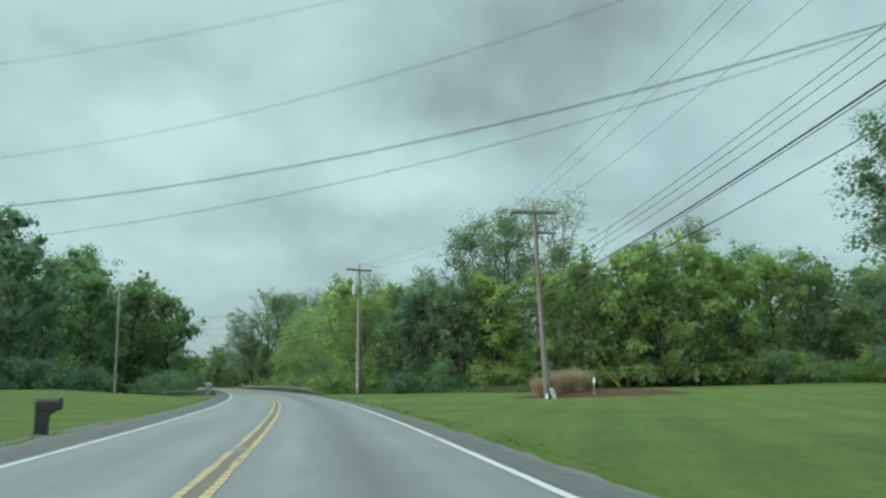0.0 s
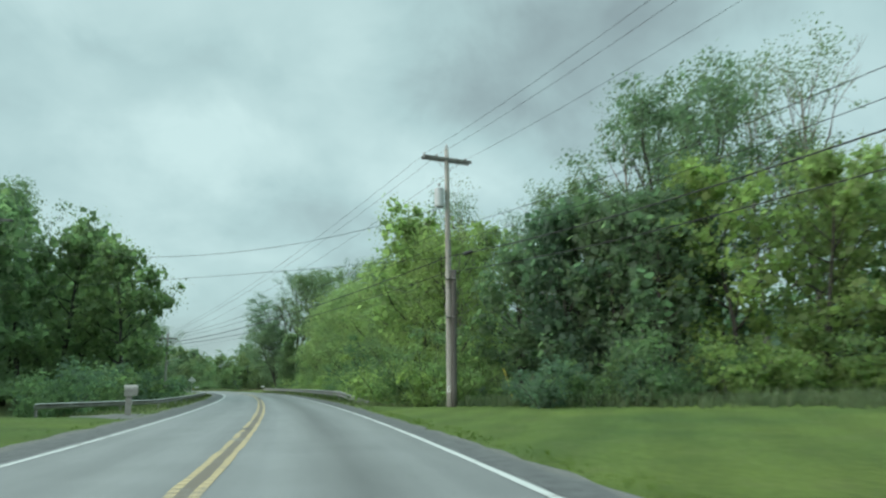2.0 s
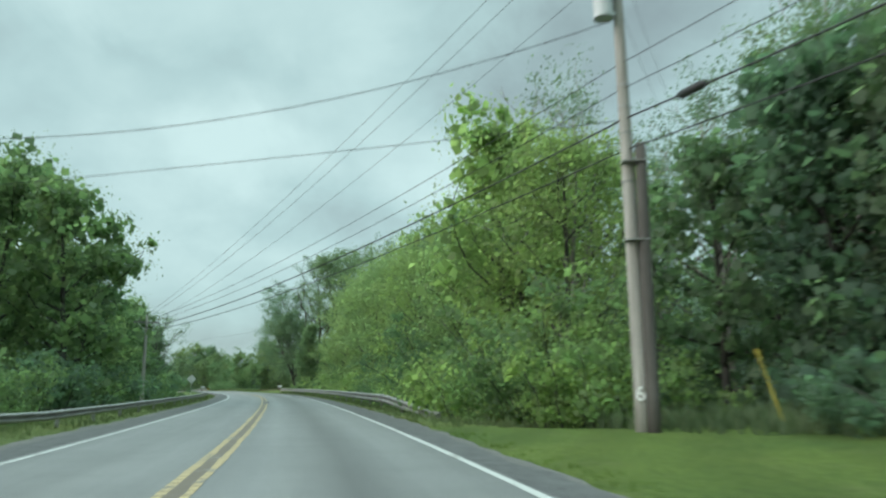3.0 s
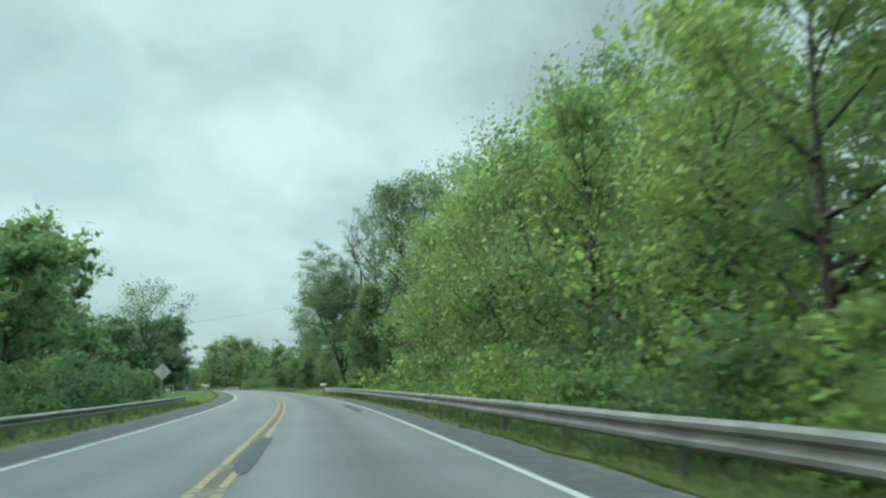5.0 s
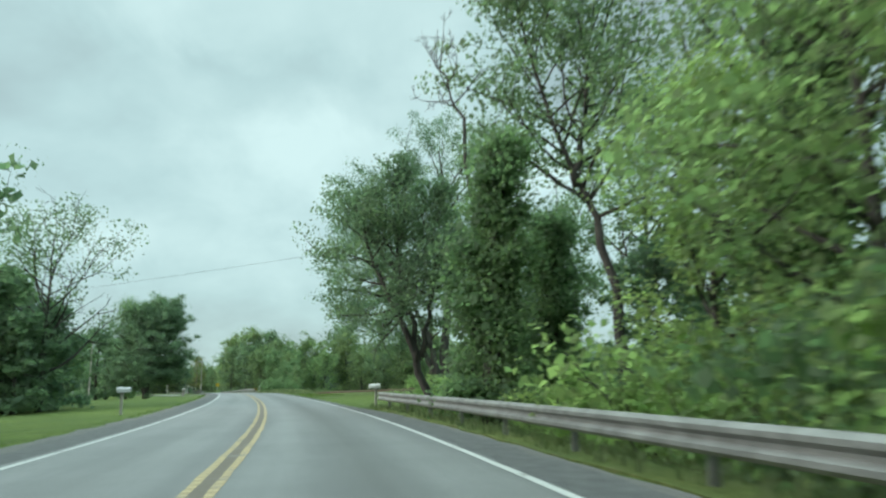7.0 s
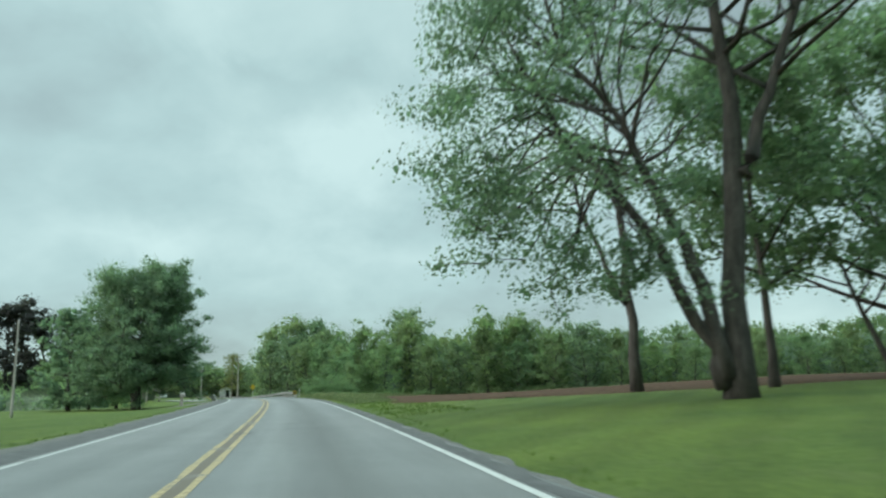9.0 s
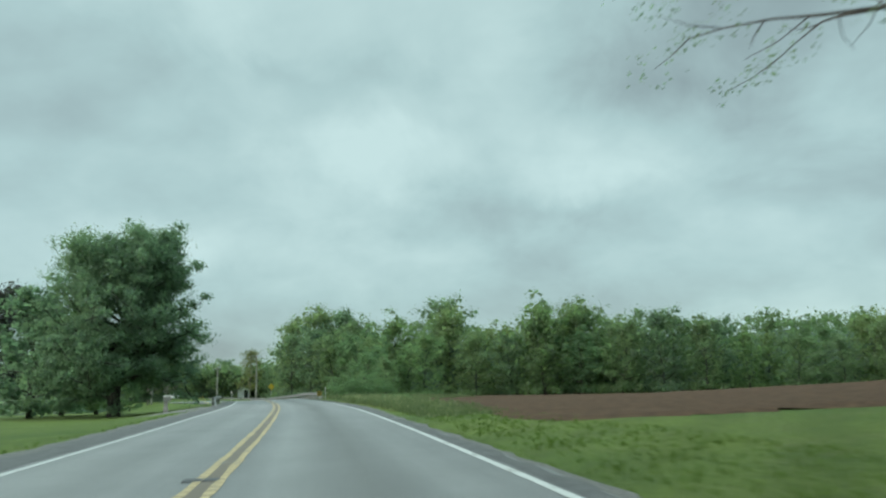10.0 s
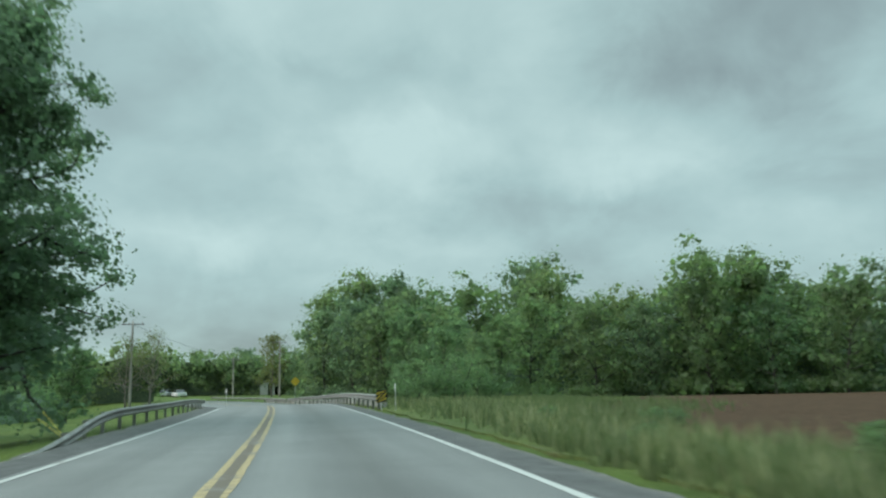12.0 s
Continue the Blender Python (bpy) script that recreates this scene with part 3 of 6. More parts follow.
def field_sheet():
    """The ploughed field: red soil in low ridges, bounded by the lawn, the verge and the far wood."""
    xs, ys = axis([(-76, -40, 0.6), (-40, 96, 1.4)]), axis([(184.5, 232, 0.6), (232, 275, 1.4)])
    gx, gy = np.meshgrid(xs, ys)
    gx, gy = gx.ravel(), gy.ravel()
    s, d = along(gx, gy)
    edge = 6.0 + 2.0 * smooth01((s - 208) / 20) + 9.0 * smooth01((s - 240) / 22)
    wob = np.array([noise.noise((a * 0.25, b * 0.25, 2.0)) for a, b in zip(gx, gy)])
    inside = (d > edge + wob) & (gy > 186.0 + 1.2 * wob + 0.02 * (gx + 46)) & (gy < 268 + 3 * wob)
    ridge = 0.022 * np.sin((gx * 0.8 + gy * 0.6) * 3.4 + 2 * wob) + 0.05 * wob
    rim = np.clip(np.minimum((d - edge - wob) / 1.0, (gy - 186.0 - 1.2 * wob - 0.02 * (gx + 46)) / 1.0), 0, 1)
    z = ground_z(gx, gy) + 0.06 + ridge * 0.8 - 0.12 * (1 - rim)
    n = len(xs)
    faces = []
    for j in range(len(ys) - 1):
        for i in range(n - 1):
            q = (j * n + i, j * n + i + 1, (j + 1) * n + i + 1, (j + 1) * n + i)
            if all(inside[k] for k in q):
                faces.append(q)
    used = sorted({k for f in faces for k in f})
    index = {k: i for i, k in enumerate(used)}
    return link_mesh("field", [(gx[k], gy[k], z[k]) for k in used], [[index[k] for k in f] for f in faces], RED_SOIL, smooth=True)


set_piece(field_sheet(), "bare red-brown ploughed field", "field")


# ---- trees and shrubs ----
def leaf_quads(p, out, size, rng, loose, shape):
    """Corner points of folded leaves at p, that face roughly along out."""
    n = len(p)
    face = out + rng.normal(size=(n, 3)) * loose
    face /= np.linalg.norm(face, axis=1)[:, None] + 1e-9
    way = np.cross(face, rng.normal(size=(n, 3)))
    way[:, 2] -= 0.25
    way -= face * (way * face).sum(1)[:, None]
    way /= np.linalg.norm(way, axis=1)[:, None] + 1e-9
    side = np.cross(face, way)
    ln = (size * rng.uniform(0.6, 1.45, n))[:, None]
    w = ln * shape * 0.5
    return np.stack([p - way * ln * 0.5, p + side * w + face * ln * 0.1, p + way * ln * 0.5 - face * ln * 0.05, p - side * w + face * ln * 0.1], 1).reshape(-1, 3)


def quads_mesh(name, v, mat):
    """A mesh of loose quads, four points each."""
    n = len(v) // 4
    me = bpy.data.meshes.new(name)
    me.vertices.add(4 * n)
    me.vertices.foreach_set("co", v.astype(np.float32).ravel())
    me.loops.add(4 * n)
    me.loops.foreach_set("vertex_index", np.arange(4 * n, dtype=np.int32))
    me.polygons.add(n)
    me.polygons.foreach_set("loop_start", np.arange(0, 4 * n, 4, dtype=np.int32))
    me.materials.append(mat)
    me.update(calc_edges=True)
    return me


def leaves_mesh(name, centres, per, spread, size, mat, rng, loose=0.6, shape=0.72, core=0.0, many=10):
    """Clumps of leaves: round each centre a loose shell of leaves that face outwards, thinner below, with larger sprays inside where the crown is dense."""
    centres = np.asarray(centres, float)
    rr = spread * rng.uniform(0.65, 1.45, len(centres))
    c, r = np.repeat(centres, per, axis=0), np.repeat(rr, per)
    out = rng.normal(size=(len(c), 3))
    out[:, 2] = np.abs(out[:, 2]) * np.where(rng.uniform(size=len(c)) < 0.3, -0.8, 1.0)
    out /= np.linalg.norm(out, axis=1)[:, None] + 1e-9
    p = c + out * (r * (1.08 - np.abs(rng.normal(size=len(c))) * 0.22))[:, None] * np.array([1.25, 1.25, 0.8])
    p += rng.normal(size=p.shape) * spread * 0.16
    v = leaf_quads(p, out, size, rng, loose, shape)
    if core:
        c2, r2 = np.repeat(centres, many, axis=0), np.repeat(rr, many)
        o2 = rng.normal(size=(len(c2), 3))
        o2 /= np.linalg.norm(o2, axis=1)[:, None] + 1e-9
        p2 = c2 + o2 * (r2 * rng.uniform(0.15, 0.8, len(c2)))[:, None] * np.array([1.2, 1.2, 0.8])
        v = np.concatenate([v, leaf_quads(p2, o2, core * spread, rng, 1.2, 0.95)])
    return quads_mesh(name, v, mat)


def branch(rng, start, way, length, radius, tip=0.25, bend=0.25, rise=0.12, seg=5):
    pts, p, d = [np.array(start, float)], np.array(start, float), np.array(way, float)
    d /= np.linalg.norm(d)
    for _ in range(seg):
        d = d + rng.normal(size=3) * bend * 0.5 + np.array([0, 0, rise])
        d /= np.linalg.norm(d)
        p = p + d * length / seg
        pts.append(p.copy())
    return np.array(pts), np.linspace(radius, radius * tip, seg + 1)


def along_path(pts, f):
    q = f * (len(pts) - 1)
    i = min(int(q), len(pts) - 2)
    return pts[i] + (pts[i + 1] - pts[i]) * (q - i), pts[i + 1] - pts[i]


def outline(f, kind):
    """How far the crown reaches out, at a fraction f of its height."""
    if kind == "round":
        return math.sqrt(max(0.05, 1 - (2 * f - 0.9) ** 2 * 0.9))
    if kind == "column":
        return 0.85 * (1 - 0.5 * f ** 3)
    if kind == "spread":
        return 0.55 + 0.75 * math.sin(math.pi * min(1.0, 0.25 + 0.7 * f))
    if kind == "dome":
        return 1.08 - 0.62 * f ** 1.5
    return 1.0 - 0.65 * f


def grow_tree(seed, height, radius, clear, reach, limbs, mat, leaf=0.26, per=26, spread=0.55, shape="round", bare=0.0, trunk=BARK, lean=(0, 0), subs=4, low=0.0,
              rise=0.12, elevation=(15, 55), name="tree", core=0.0, many=10, way_points=None, bias=(0, 0, 0), leafy=0.0, skirt=(0.3, 0.8), skirt_at=None, full=False):
    """Trunk with limbs and side branches, and a crown of leaves in clumps round the branch ends. Returns an Empty with a trunk and a crown."""
    rng = np.random.default_rng(seed)
    paths, tips = [], []
    stem, rad = branch(rng, (0, 0, -0.25), (lean[0], lean[1], 1), height * 0.93 + 0.25, radius, 0.12, 0.09, 0.05, 9)
    if way_points is not None:
        fine = np.linspace(0, len(way_points) - 1, 12)
        stem = np.stack([np.interp(fine, range(len(way_points)), [q[i] for q in way_points]) for i in range(3)], 1)
        stem[1:-1] += rng.normal(size=(10, 3)) * 0.09
        rad = np.linspace(radius, radius * 0.14, 12)
    rad[0] *= 1.35
    paths.append((stem, rad))
    turn = rng.uniform(0, 6.28)
    for k in range(limbs):
        f = (k + 0.5) / limbs
        g = clear + (0.97 - clear) * f
        start, _ = along_path(stem, g)
        turn += 2.4 + rng.uniform(-0.4, 0.4)
        el = radians(elevation[0] + (elevation[1] - elevation[0]) * f + rng.uniform(-12, 12))
        way = np.array((math.cos(turn) * math.cos(el), math.sin(turn) * math.cos(el), math.sin(el))) + np.array(bias, float)
        ln = reach * outline(f, shape) * rng.uniform(0.75, 1.15)
        r = max(0.02, radius * (1 - g) * 0.6 + 0.02)
        limb, lr = branch(rng, start, way, ln, r, 0.2, 0.3, rise, 5)
        paths.append((limb, lr))
        alive = rng.uniform() > bare
        for h in np.linspace(0.45, 1.0, max(2, subs)):
            q, dq = along_path(limb, h)
            sw = dq / (np.linalg.norm(dq) + 1e-9) + rng.normal(size=3) * 0.8
            sub, sr = branch(rng, q, sw, ln * rng.uniform(0.22, 0.42), max(0.012, r * 0.35), 0.3, 0.35, 0.08, 2)
            paths.append((sub, sr))
            if alive and h < leafy:
                continue
            if alive:
                tips.extend([sub[-1], q] if h > 0.6 or full else [sub[-1]])
            else:
                for _ in range(2):
                    tw = (sub[-1] - sub[0]) + rng.normal(size=3) * 0.5
                    paths.append(branch(rng, sub[1], tw, ln * 0.16, 0.014, 0.4, 0.4, 0.05, 2))
    if not bare:
        tips.append(stem[-1])
        tips.append(stem[-2])
    for k in range(int(low)):
        a = rng.uniform(0, 6.28)
        out = reach * rng.uniform(*skirt)
        tips.append(np.array([math.cos(a) * out, math.sin(a) * out, height * rng.uniform(*(skirt_at or (0.06, max(0.1, clear))))]))
    root = new(name)
    root.empty_display_size = 0.5
    v, f = tube_rings(paths[:1], 9)
    v2, f2 = tube_rings(paths[1:], 3)
    f = list(f) + [tuple(q + len(v) for q in g) for g in f2]
    v = list(v) + list(v2)
    link_mesh("trunk", v, f, trunk, root, smooth=True)
    if tips:
        crown = new("crown", leaves_mesh("crown", tips, per, spread, leaf, mat, rng, core=core, many=many))
        crown.parent = root
    return root


def grow_shrub(seed, height, reach, mat, leaf=0.15, per=40, stems=12, spread=0.28, name="shrub", core=0.42):
    rng = np.random.default_rng(seed)
    paths, tips = [], []
    for k in range(stems):
        a, r = rng.uniform(0, 6.28), reach * math.sqrt(rng.uniform(0.02, 0.6))
        tilt = rng.uniform(0.1, 0.8)
        way = (math.cos(a) * tilt, math.sin(a) * tilt, 1)
        pts, rad = branch(rng, (math.cos(a) * r * 0.6, math.sin(a) * r * 0.6, -0.15), way, height * rng.uniform(0.6, 1.1), 0.03, 0.3, 0.35, 0.02, 5)
        paths.append((pts, rad))
        for h in (0.25, 0.45, 0.62, 0.8, 0.95):
            q, _ = along_path(pts, h)
            tips.append(q + rng.normal(size=3) * 0.18 * reach)
    root = new(name)
    root.empty_display_size = 0.3
    v, f = tube_rings(paths, 5)
    link_mesh("stem", v, f, BARK, root, smooth=True)
    crown = new("crown", leaves_mesh("crown", tips, per, spread, leaf, mat, rng, core=core, many=20))
    crown.parent = root
    return root


KINDS = {
    "round": [grow_tree(11 + k, 14.0, 0.24, 0.16, 4.7, 21, LEAF_MID, 0.15, 40, 1.0, "round", low=18, subs=3, core=0.5, many=17, full=True) for k in range(3)],
    "light": [grow_tree(31 + k, 13.0, 0.19, 0.14, 4.2, 18, (LEAF_BRIGHT, LEAF_FRESH, LEAF_FRESH)[k], 0.15, 44, 0.9, "round", low=20, subs=3, core=0.46, many=16, full=True) for k in range(3)],
    "near": [grow_tree(41 + k, 13.0, 0.19, 0.12, 4.2, 18, (LEAF_BRIGHT, LEAF_FRESH, LEAF_FRESH)[k], 0.115, 74, 0.95, "round", low=20, subs=3, core=0.21, many=36, full=True) for k in range(3)],
    "dark": [grow_tree(51 + k, 13.0, 0.24, 0.12, 4.4, 19, LEAF_DARK, 0.15, 42, 0.98, "round", low=20, subs=3, core=0.5, many=17, full=True) for k in range(2)],
    "copper": [grow_tree(61, 13.0, 0.24, 0.08, 4.4, 17, LEAF_COPPER, 0.24, 34, 0.95, "round", low=20, subs=3, core=0.52, many=20)],
    "airy": [grow_tree(71 + k, 17.0, 0.22, 0.3, 4.4, 26, LEAF_GREY, 0.14, 28, 0.5, "spread", 0.2, BARK_PALE, elevation=(30, 65)) for k in range(2)],
    "tall": [grow_tree(91 + k, 16.0, 0.22, 0.3, 3.9, 22, LEAF_GREY, 0.15, 50, 0.72, "spread", 0.1, elevation=(25, 65), subs=3, core=0.34, many=12) for k in range(2)],
    "vine": [grow_tree(111, 9.0, 0.3, 0.03, 1.25, 30, LEAF_MID, 0.12, 90, 0.55, "column", low=30, subs=3, core=0.4, many=26)],
    # distance haze is put into the far wood's colour by its grey-green leaves
    "wood": [grow_tree(131 + k, 13.0, 0.2, 0.08, 5.0, 20, (LEAF_OLIVE, LEAF_GREY, LEAF_OLIVE, LEAF_MID)[k], 0.2, 38, 1.25, "round", low=14, subs=2, core=0.4, many=18, elevation=(5, 55), full=True) for k in range(4)],
}
SHRUBS = {
    "shrub": [grow_shrub(211 + k, 2.6, 1.6, LEAF_MID, 0.125, 36, 7, 0.48) for k in range(3)],
    "bright": [grow_shrub(231 + k, 2.8, 1.7, LEAF_BRIGHT, 0.125, 36, 7, 0.48) for k in range(3)],
    "thicket": [grow_shrub(271 + k, 5.2, 2.3, (LEAF_BRIGHT, LEAF_MID)[k], 0.14, 44, 13, 0.62, core=0.36) for k in range(2)],
    "darkshrub": [grow_shrub(251 + k, 2.4, 1.7, LEAF_DARK, 0.125, 36, 7, 0.48) for k in range(2)],
}
HEIGHT = {"round": 14.0, "light": 13.0, "near": 13.0, "dark": 13.0, "copper": 13.0, "airy": 17.0, "tall": 16.0, "vine": 9.0, "wood": 13.0, "thicket": 5.2, "shrub": 2.6, "bright": 2.8, "darkshrub": 2.4}
TREE_LABEL = {
    "round": "leafy mid-green deciduous tree at the wood's edge", "light": "young tree in fresh yellow-green spring leaf", "dark": "dense dark-green broadleaf tree", "copper": "dense copper-leaved garden tree", "near": "fine-leaved young tree in fresh green leaf",
    "airy": "tall thin tree with sparse leaves and bare twigs", "tall": "tall slender tree with open grey-green crown", "vine": "tree trunk overgrown by a column of vines",
    "wood": "bushy green tree of the far wood", "shrub": "green leafy shrub beside the road", "thicket": "tall dense leafy thicket under the trees", "bright": "bright yellow-green leafy shrub", "darkshrub": "dense shrub with dark-green leaves"}
placed = {}
plant_rng = random.Random(7)


def plant(kind, x, y, height=None, group="", wide=1.0, which=None, turn=None, sink=0.0):
    pool = KINDS.get(kind) or SHRUBS[kind]
    k = placed.get(kind, 0)
    placed[kind] = k + 1
    src = pool[(k if which is None else which) % len(pool)]
    sc = (height or HEIGHT[kind] * plant_rng.uniform(0.85, 1.15)) / HEIGHT[kind]
    z = ground_at(x, y) - sink
    m = pose(x, y, z, 0, 0, plant_rng.uniform(0, 360) if turn is None else turn) @ Matrix.Diagonal((sc * wide, sc * wide, sc, 1))
    ob = copy_thing(src, m)
    return tagged(ob, TREE_LABEL[kind], "tree" if kind in KINDS else "shrub", group)


def plant_beside(kind, s, d, height=None, group="", **more):
    x, y = beside(s, d)
    return plant(kind, float(x), float(y), height, group, **more)


# the wood behind the right-hand railing
G1 = "trees behind the railing"
rg = random.Random(21)
s = 80.0
while s < 133:
    kind = "near"
    plant_beside(kind, s, rg.uniform(9.3, 11.0), rg.uniform(11.2, 13.0) if s > 107 else rg.uniform(9.8, 11.2), G1)
    if rg.random() < 0.9:
        plant_beside(rg.choice(["light", "tall", "light", "airy"]), s + 2.0, rg.uniform(14.0, 18.0), rg.uniform(14.0, 17.0) if s > 113 else rg.uniform(11.0, 12.5), G1)
    if rg.random() < 0.6 and s < 125:
        plant_beside(rg.choice(["wood", "wood", "tall"]), s + 1.0, rg.uniform(21.0, 28.0), rg.uniform(12.0, 15.0), G1)
    s += 3.7
for s, d, k, h in ((140.0, 13.0, "tall", 17.0), (133.0, 15.0, "airy", 17.0), (137.0, 9.8, "near", 9.0), (153.0, 17.0, "tall", 14.0), (150.0, 21.0, "round", 12.0)):
    plant_beside(k, s, d, h, G1)
plant("vine", -34.7, 140.0, 9.0, G1, wide=1.12)
plant("vine", -33.0, 142.7, 7.4, G1, wide=1.15)
plant("vine", -26.6, 137.0, 11.5, G1, wide=1.0)
plant("dark", -29.2, 147.4, 7.0, G1)
plant("round", -26.5, 150.5, 8.0, G1)
plant("dark", -24.5, 146.0, 7.5, G1)
s = 80.0
while s < 152:
    plant_beside("thicket", s, rg.uniform(9.6, 12.0), rg.uniform(4.6, 6.4) if s < 130 else rg.uniform(2.6, 3.4), G1)
    s += 3.6
s = 76.0
while s < 156:
    plant_beside(rg.choice(["bright", "bright", "bright", "bright", "shrub"]), s, rg.uniform(7.3, 8.3), rg.uniform(1.7, 3.4) if s < 138 else rg.uniform(1.3, 2.2), "shrubs along the railing")
    s += 1.9

# the wood behind the right-hand lawn
G2 = "trees behind the lawn"
for x, y, k, h in ((-8.5, 76, "near", 11.0), (-4.5, 72.5, "dark", 8.0), (-8.0, 79.0, "airy", 13.2), (-1.5, 71.0, "tall", 10.8), (2.0, 67.2, "tall", 14.3), (-0.4, 68.4, "dark", 9.4), (5.0, 72.0, "tall", 16.0), (9.5, 76.0, "airy", 18.5), (4.5, 66.0, "light", 10.5),
                   (8.0, 66.0, "light", 10.5), (12.0, 75.0, "airy", 19.0), (12.0, 64.0, "light", 11.0), (15.5, 63.0, "light", 12.0), (18.5, 62.5, "light", 12.0),
                   (21.5, 63.0, "light", 12.5), (25.5, 64.5, "light", 11.5), (29.5, 66.0, "light", 11.5), (33.5, 67.0, "wood", 10.6), (38.0, 66.5, "light", 9.8),
                   (42.0, 67.0, "wood", 9.5), (37.0, 70.5, "wood", 10.5), (41.0, 71.0, "wood", 10.5), (47.0, 66.0, "wood", 9.5), (52.0, 66.0, "wood", 9.0), (58.0, 65.0, "wood", 9.5), (-2.0, 80, "airy", 13.0), (6.0, 82, "round", 14.0),
                   (14.0, 78, "tall", 14.5), (21.0, 76, "round", 14.5), (25.0, 76, "tall", 15.5), (32.0, 78, "tall", 13.5), (39.0, 78, "tall", 13.0), (46.0, 78, "tall", 11.5),
                   (-10.5, 82, "light", 13.0), (-7.0, 86, "light", 13.5), (13.8, 68.5, "round", 10.5), (17, 68, "round", 11), (20, 69, "light", 11), (23.5, 69, "light", 11), (27.5, 70.5, "wood", 11), (10, 68.5, "light", 9.5), (54, 76, "wood", 11), (62, 72, "wood", 10), (28, 60.5, "darkshrub", 3.0),
                   (-2.2, 70.2, "dark", 9.2), (1.5, 66.8, "dark", 9.0), (-1.0, 70.8, "dark", 9.8), (3.5, 69.0, "dark", 9.5), (3.6, 80.5, "airy", 19.0), (6.4, 82.0, "tall", 19.0), (-9.3, 73.2, "thicket", 5.0), (-7.4, 73.4, "thicket", 4.6), (-9.0, 70.6, "bright", 2.2), (-7.9, 71.0, "bright", 2.6), (-4.6, 64.9, "darkshrub", 1.2)):
    plant(k, x, y, h, G2)
rg = random.Random(5)
for k in range(26):
    x = -4.2 + k * 1.85
    plant(rg.choice(["shrub", "darkshrub", "darkshrub", "bright"] if x < 3 else ["bright", "bright", "shrub"]), x, 64.5 - 0.25 * abs(x - 12) * 0.5 + rg.uniform(-0.6, 0.6), rg.uniform(1.8, 3.4) * (0.6 if x < 0 else 1.0), "shrubs at the lawn's edge")

# the wood on the left
G3 = "trees on the bank"
for s, d, k, h in ((66, -20, "dark", 12.5), (72, -24, "dark", 16.5), (79, -20, "round", 11.0), (78, -29, "dark", 15), (85, -17, "round", 13.0), (92, -22, "round", 16.0),
                   (96, -14.5, "round", 13.5), (103, -19, "tall", 18.0), (101, -24, "round", 17.0), (108, -13.5, "round", 11.5), (103, -14.5, "round", 13.2), (110, -22, "round", 13.0), (112, -11.8, "round", 7.4), (117, -12.5, "round", 7.8), (121, -11.5, "round", 7.6),
                   (120, -18, "round", 11.0), (125, -13.0, "round", 9.0), (128, -18, "round", 10.0), (133, -15.0, "round", 7.8), (134, -26, "dark", 12.0), (60, -30, "dark", 14.0),
                   (54, -36, "dark", 15.0), (88, -27, "dark", 15.5), (113, -29, "wood", 13), (140, -24, "round", 9.0), (138, -14.5, "round", 10.2), (98, -30, "round", 15), (107, -27, "round", 13), (118, -25, "round", 11), (126, -26, "round", 10), (66, -38, "wood", 13), (104.0, -10.2, "light", 7.5), (91.5, -9.6, "round", 11.5), (97.5, -10.4, "round", 9.2)):
    plant_beside(k, s, d, h, G3)
rg = random.Random(9)
s = 70.0
while s < 136:
    plant_beside(rg.choice(["shrub", "shrub", "darkshrub"]), s, rg.uniform(-11.0, -8.4), rg.uniform(1.8, 3.0), "shrubs along the bank")
    s += 2.3
s = 62.0
while s < 72:
    plant_beside("darkshrub", s, rg.uniform(-17.0, -15), rg.uniform(2.2, 3.4), "shrubs along the bank")
    s += 2.0

# the far wood beyond the field
G4 = "trees of the far wood"
rg = random.Random(33)
for row, (y0, hh) in enumerate(((276.0, 8.7), (283.0, 10.3))):
    x = -82.0 + row * 2
    while x < 95:
        slope = 0.10 * max(0.0, x + 20)
        plant("wood", x, y0 + rg.uniform(-2.0, 2.0) - slope * 0.4 + (0 if x > -66 else 0.35 * (-66 - x)), hh * rg.uniform(0.82, 1.12) * (1.14 if x < -45 else 0.86 - 0.002 * max(0.0, x)), G4)
        x += (5.6 if x < 20 else 8.0) + 1.2 * row
for x, y, h in ((-71, 280, 12.4), (-65, 286, 12.8), (-91, 297, 15.5), (-88, 290, 13), (-97, 288, 12), (-103, 286, 12), (-108, 290, 13.5), (-114, 292, 14.0), (-99, 278, 9.5), (-105, 280, 9.5),
                (-111, 284, 10.5), (-95, 270, 7.5), (-92, 262, 5.5), (-88, 258, 4.5), (-117, 288, 10), (-120, 296, 13), (-86, 268, 8)):
    plant("wood", x, y, h * 1.08, G4)
for x, y, h in ((-97, 272, 8.5), (-101, 277, 9.5), (-92, 266, 7.0), (-90, 272, 8.0), (-106, 282, 10.0)):
    plant("round", x, y, h, G4)
for x, y, h in ((-87.7, 243.5, 2.9), (-86.0, 245.8, 3.3), (-84.3, 248.0, 2.7)):
    plant("thicket", x, y, h, "shrubs before the bridge", which=1)
# far left and straight on, beyond the bridge
for x, y, h in ((-143, 330, 7.0), (-170, 350, 10), (-184, 352, 9.5), (-198, 345, 10), (-212, 335, 11), (-205, 318, 9), (-192, 325, 8), (-222, 318, 11),
                (-230, 300, 10.5), (-178, 300, 6.0), (-190, 292, 7), (-201, 286, 7.5), (-212, 290, 9), (-225, 278, 10), (-240, 285, 12), (-160, 268, 5.5), (-170, 262, 6.0), (-184, 258, 7),
                (-196, 250, 8), (-210, 255, 9), (-135, 342, 11), (-128, 334, 11), (-245, 262, 12), (-250, 240, 12), (-130, 310, 8), (-138, 318, 7)):
    plant("wood", x, y, h, G4)

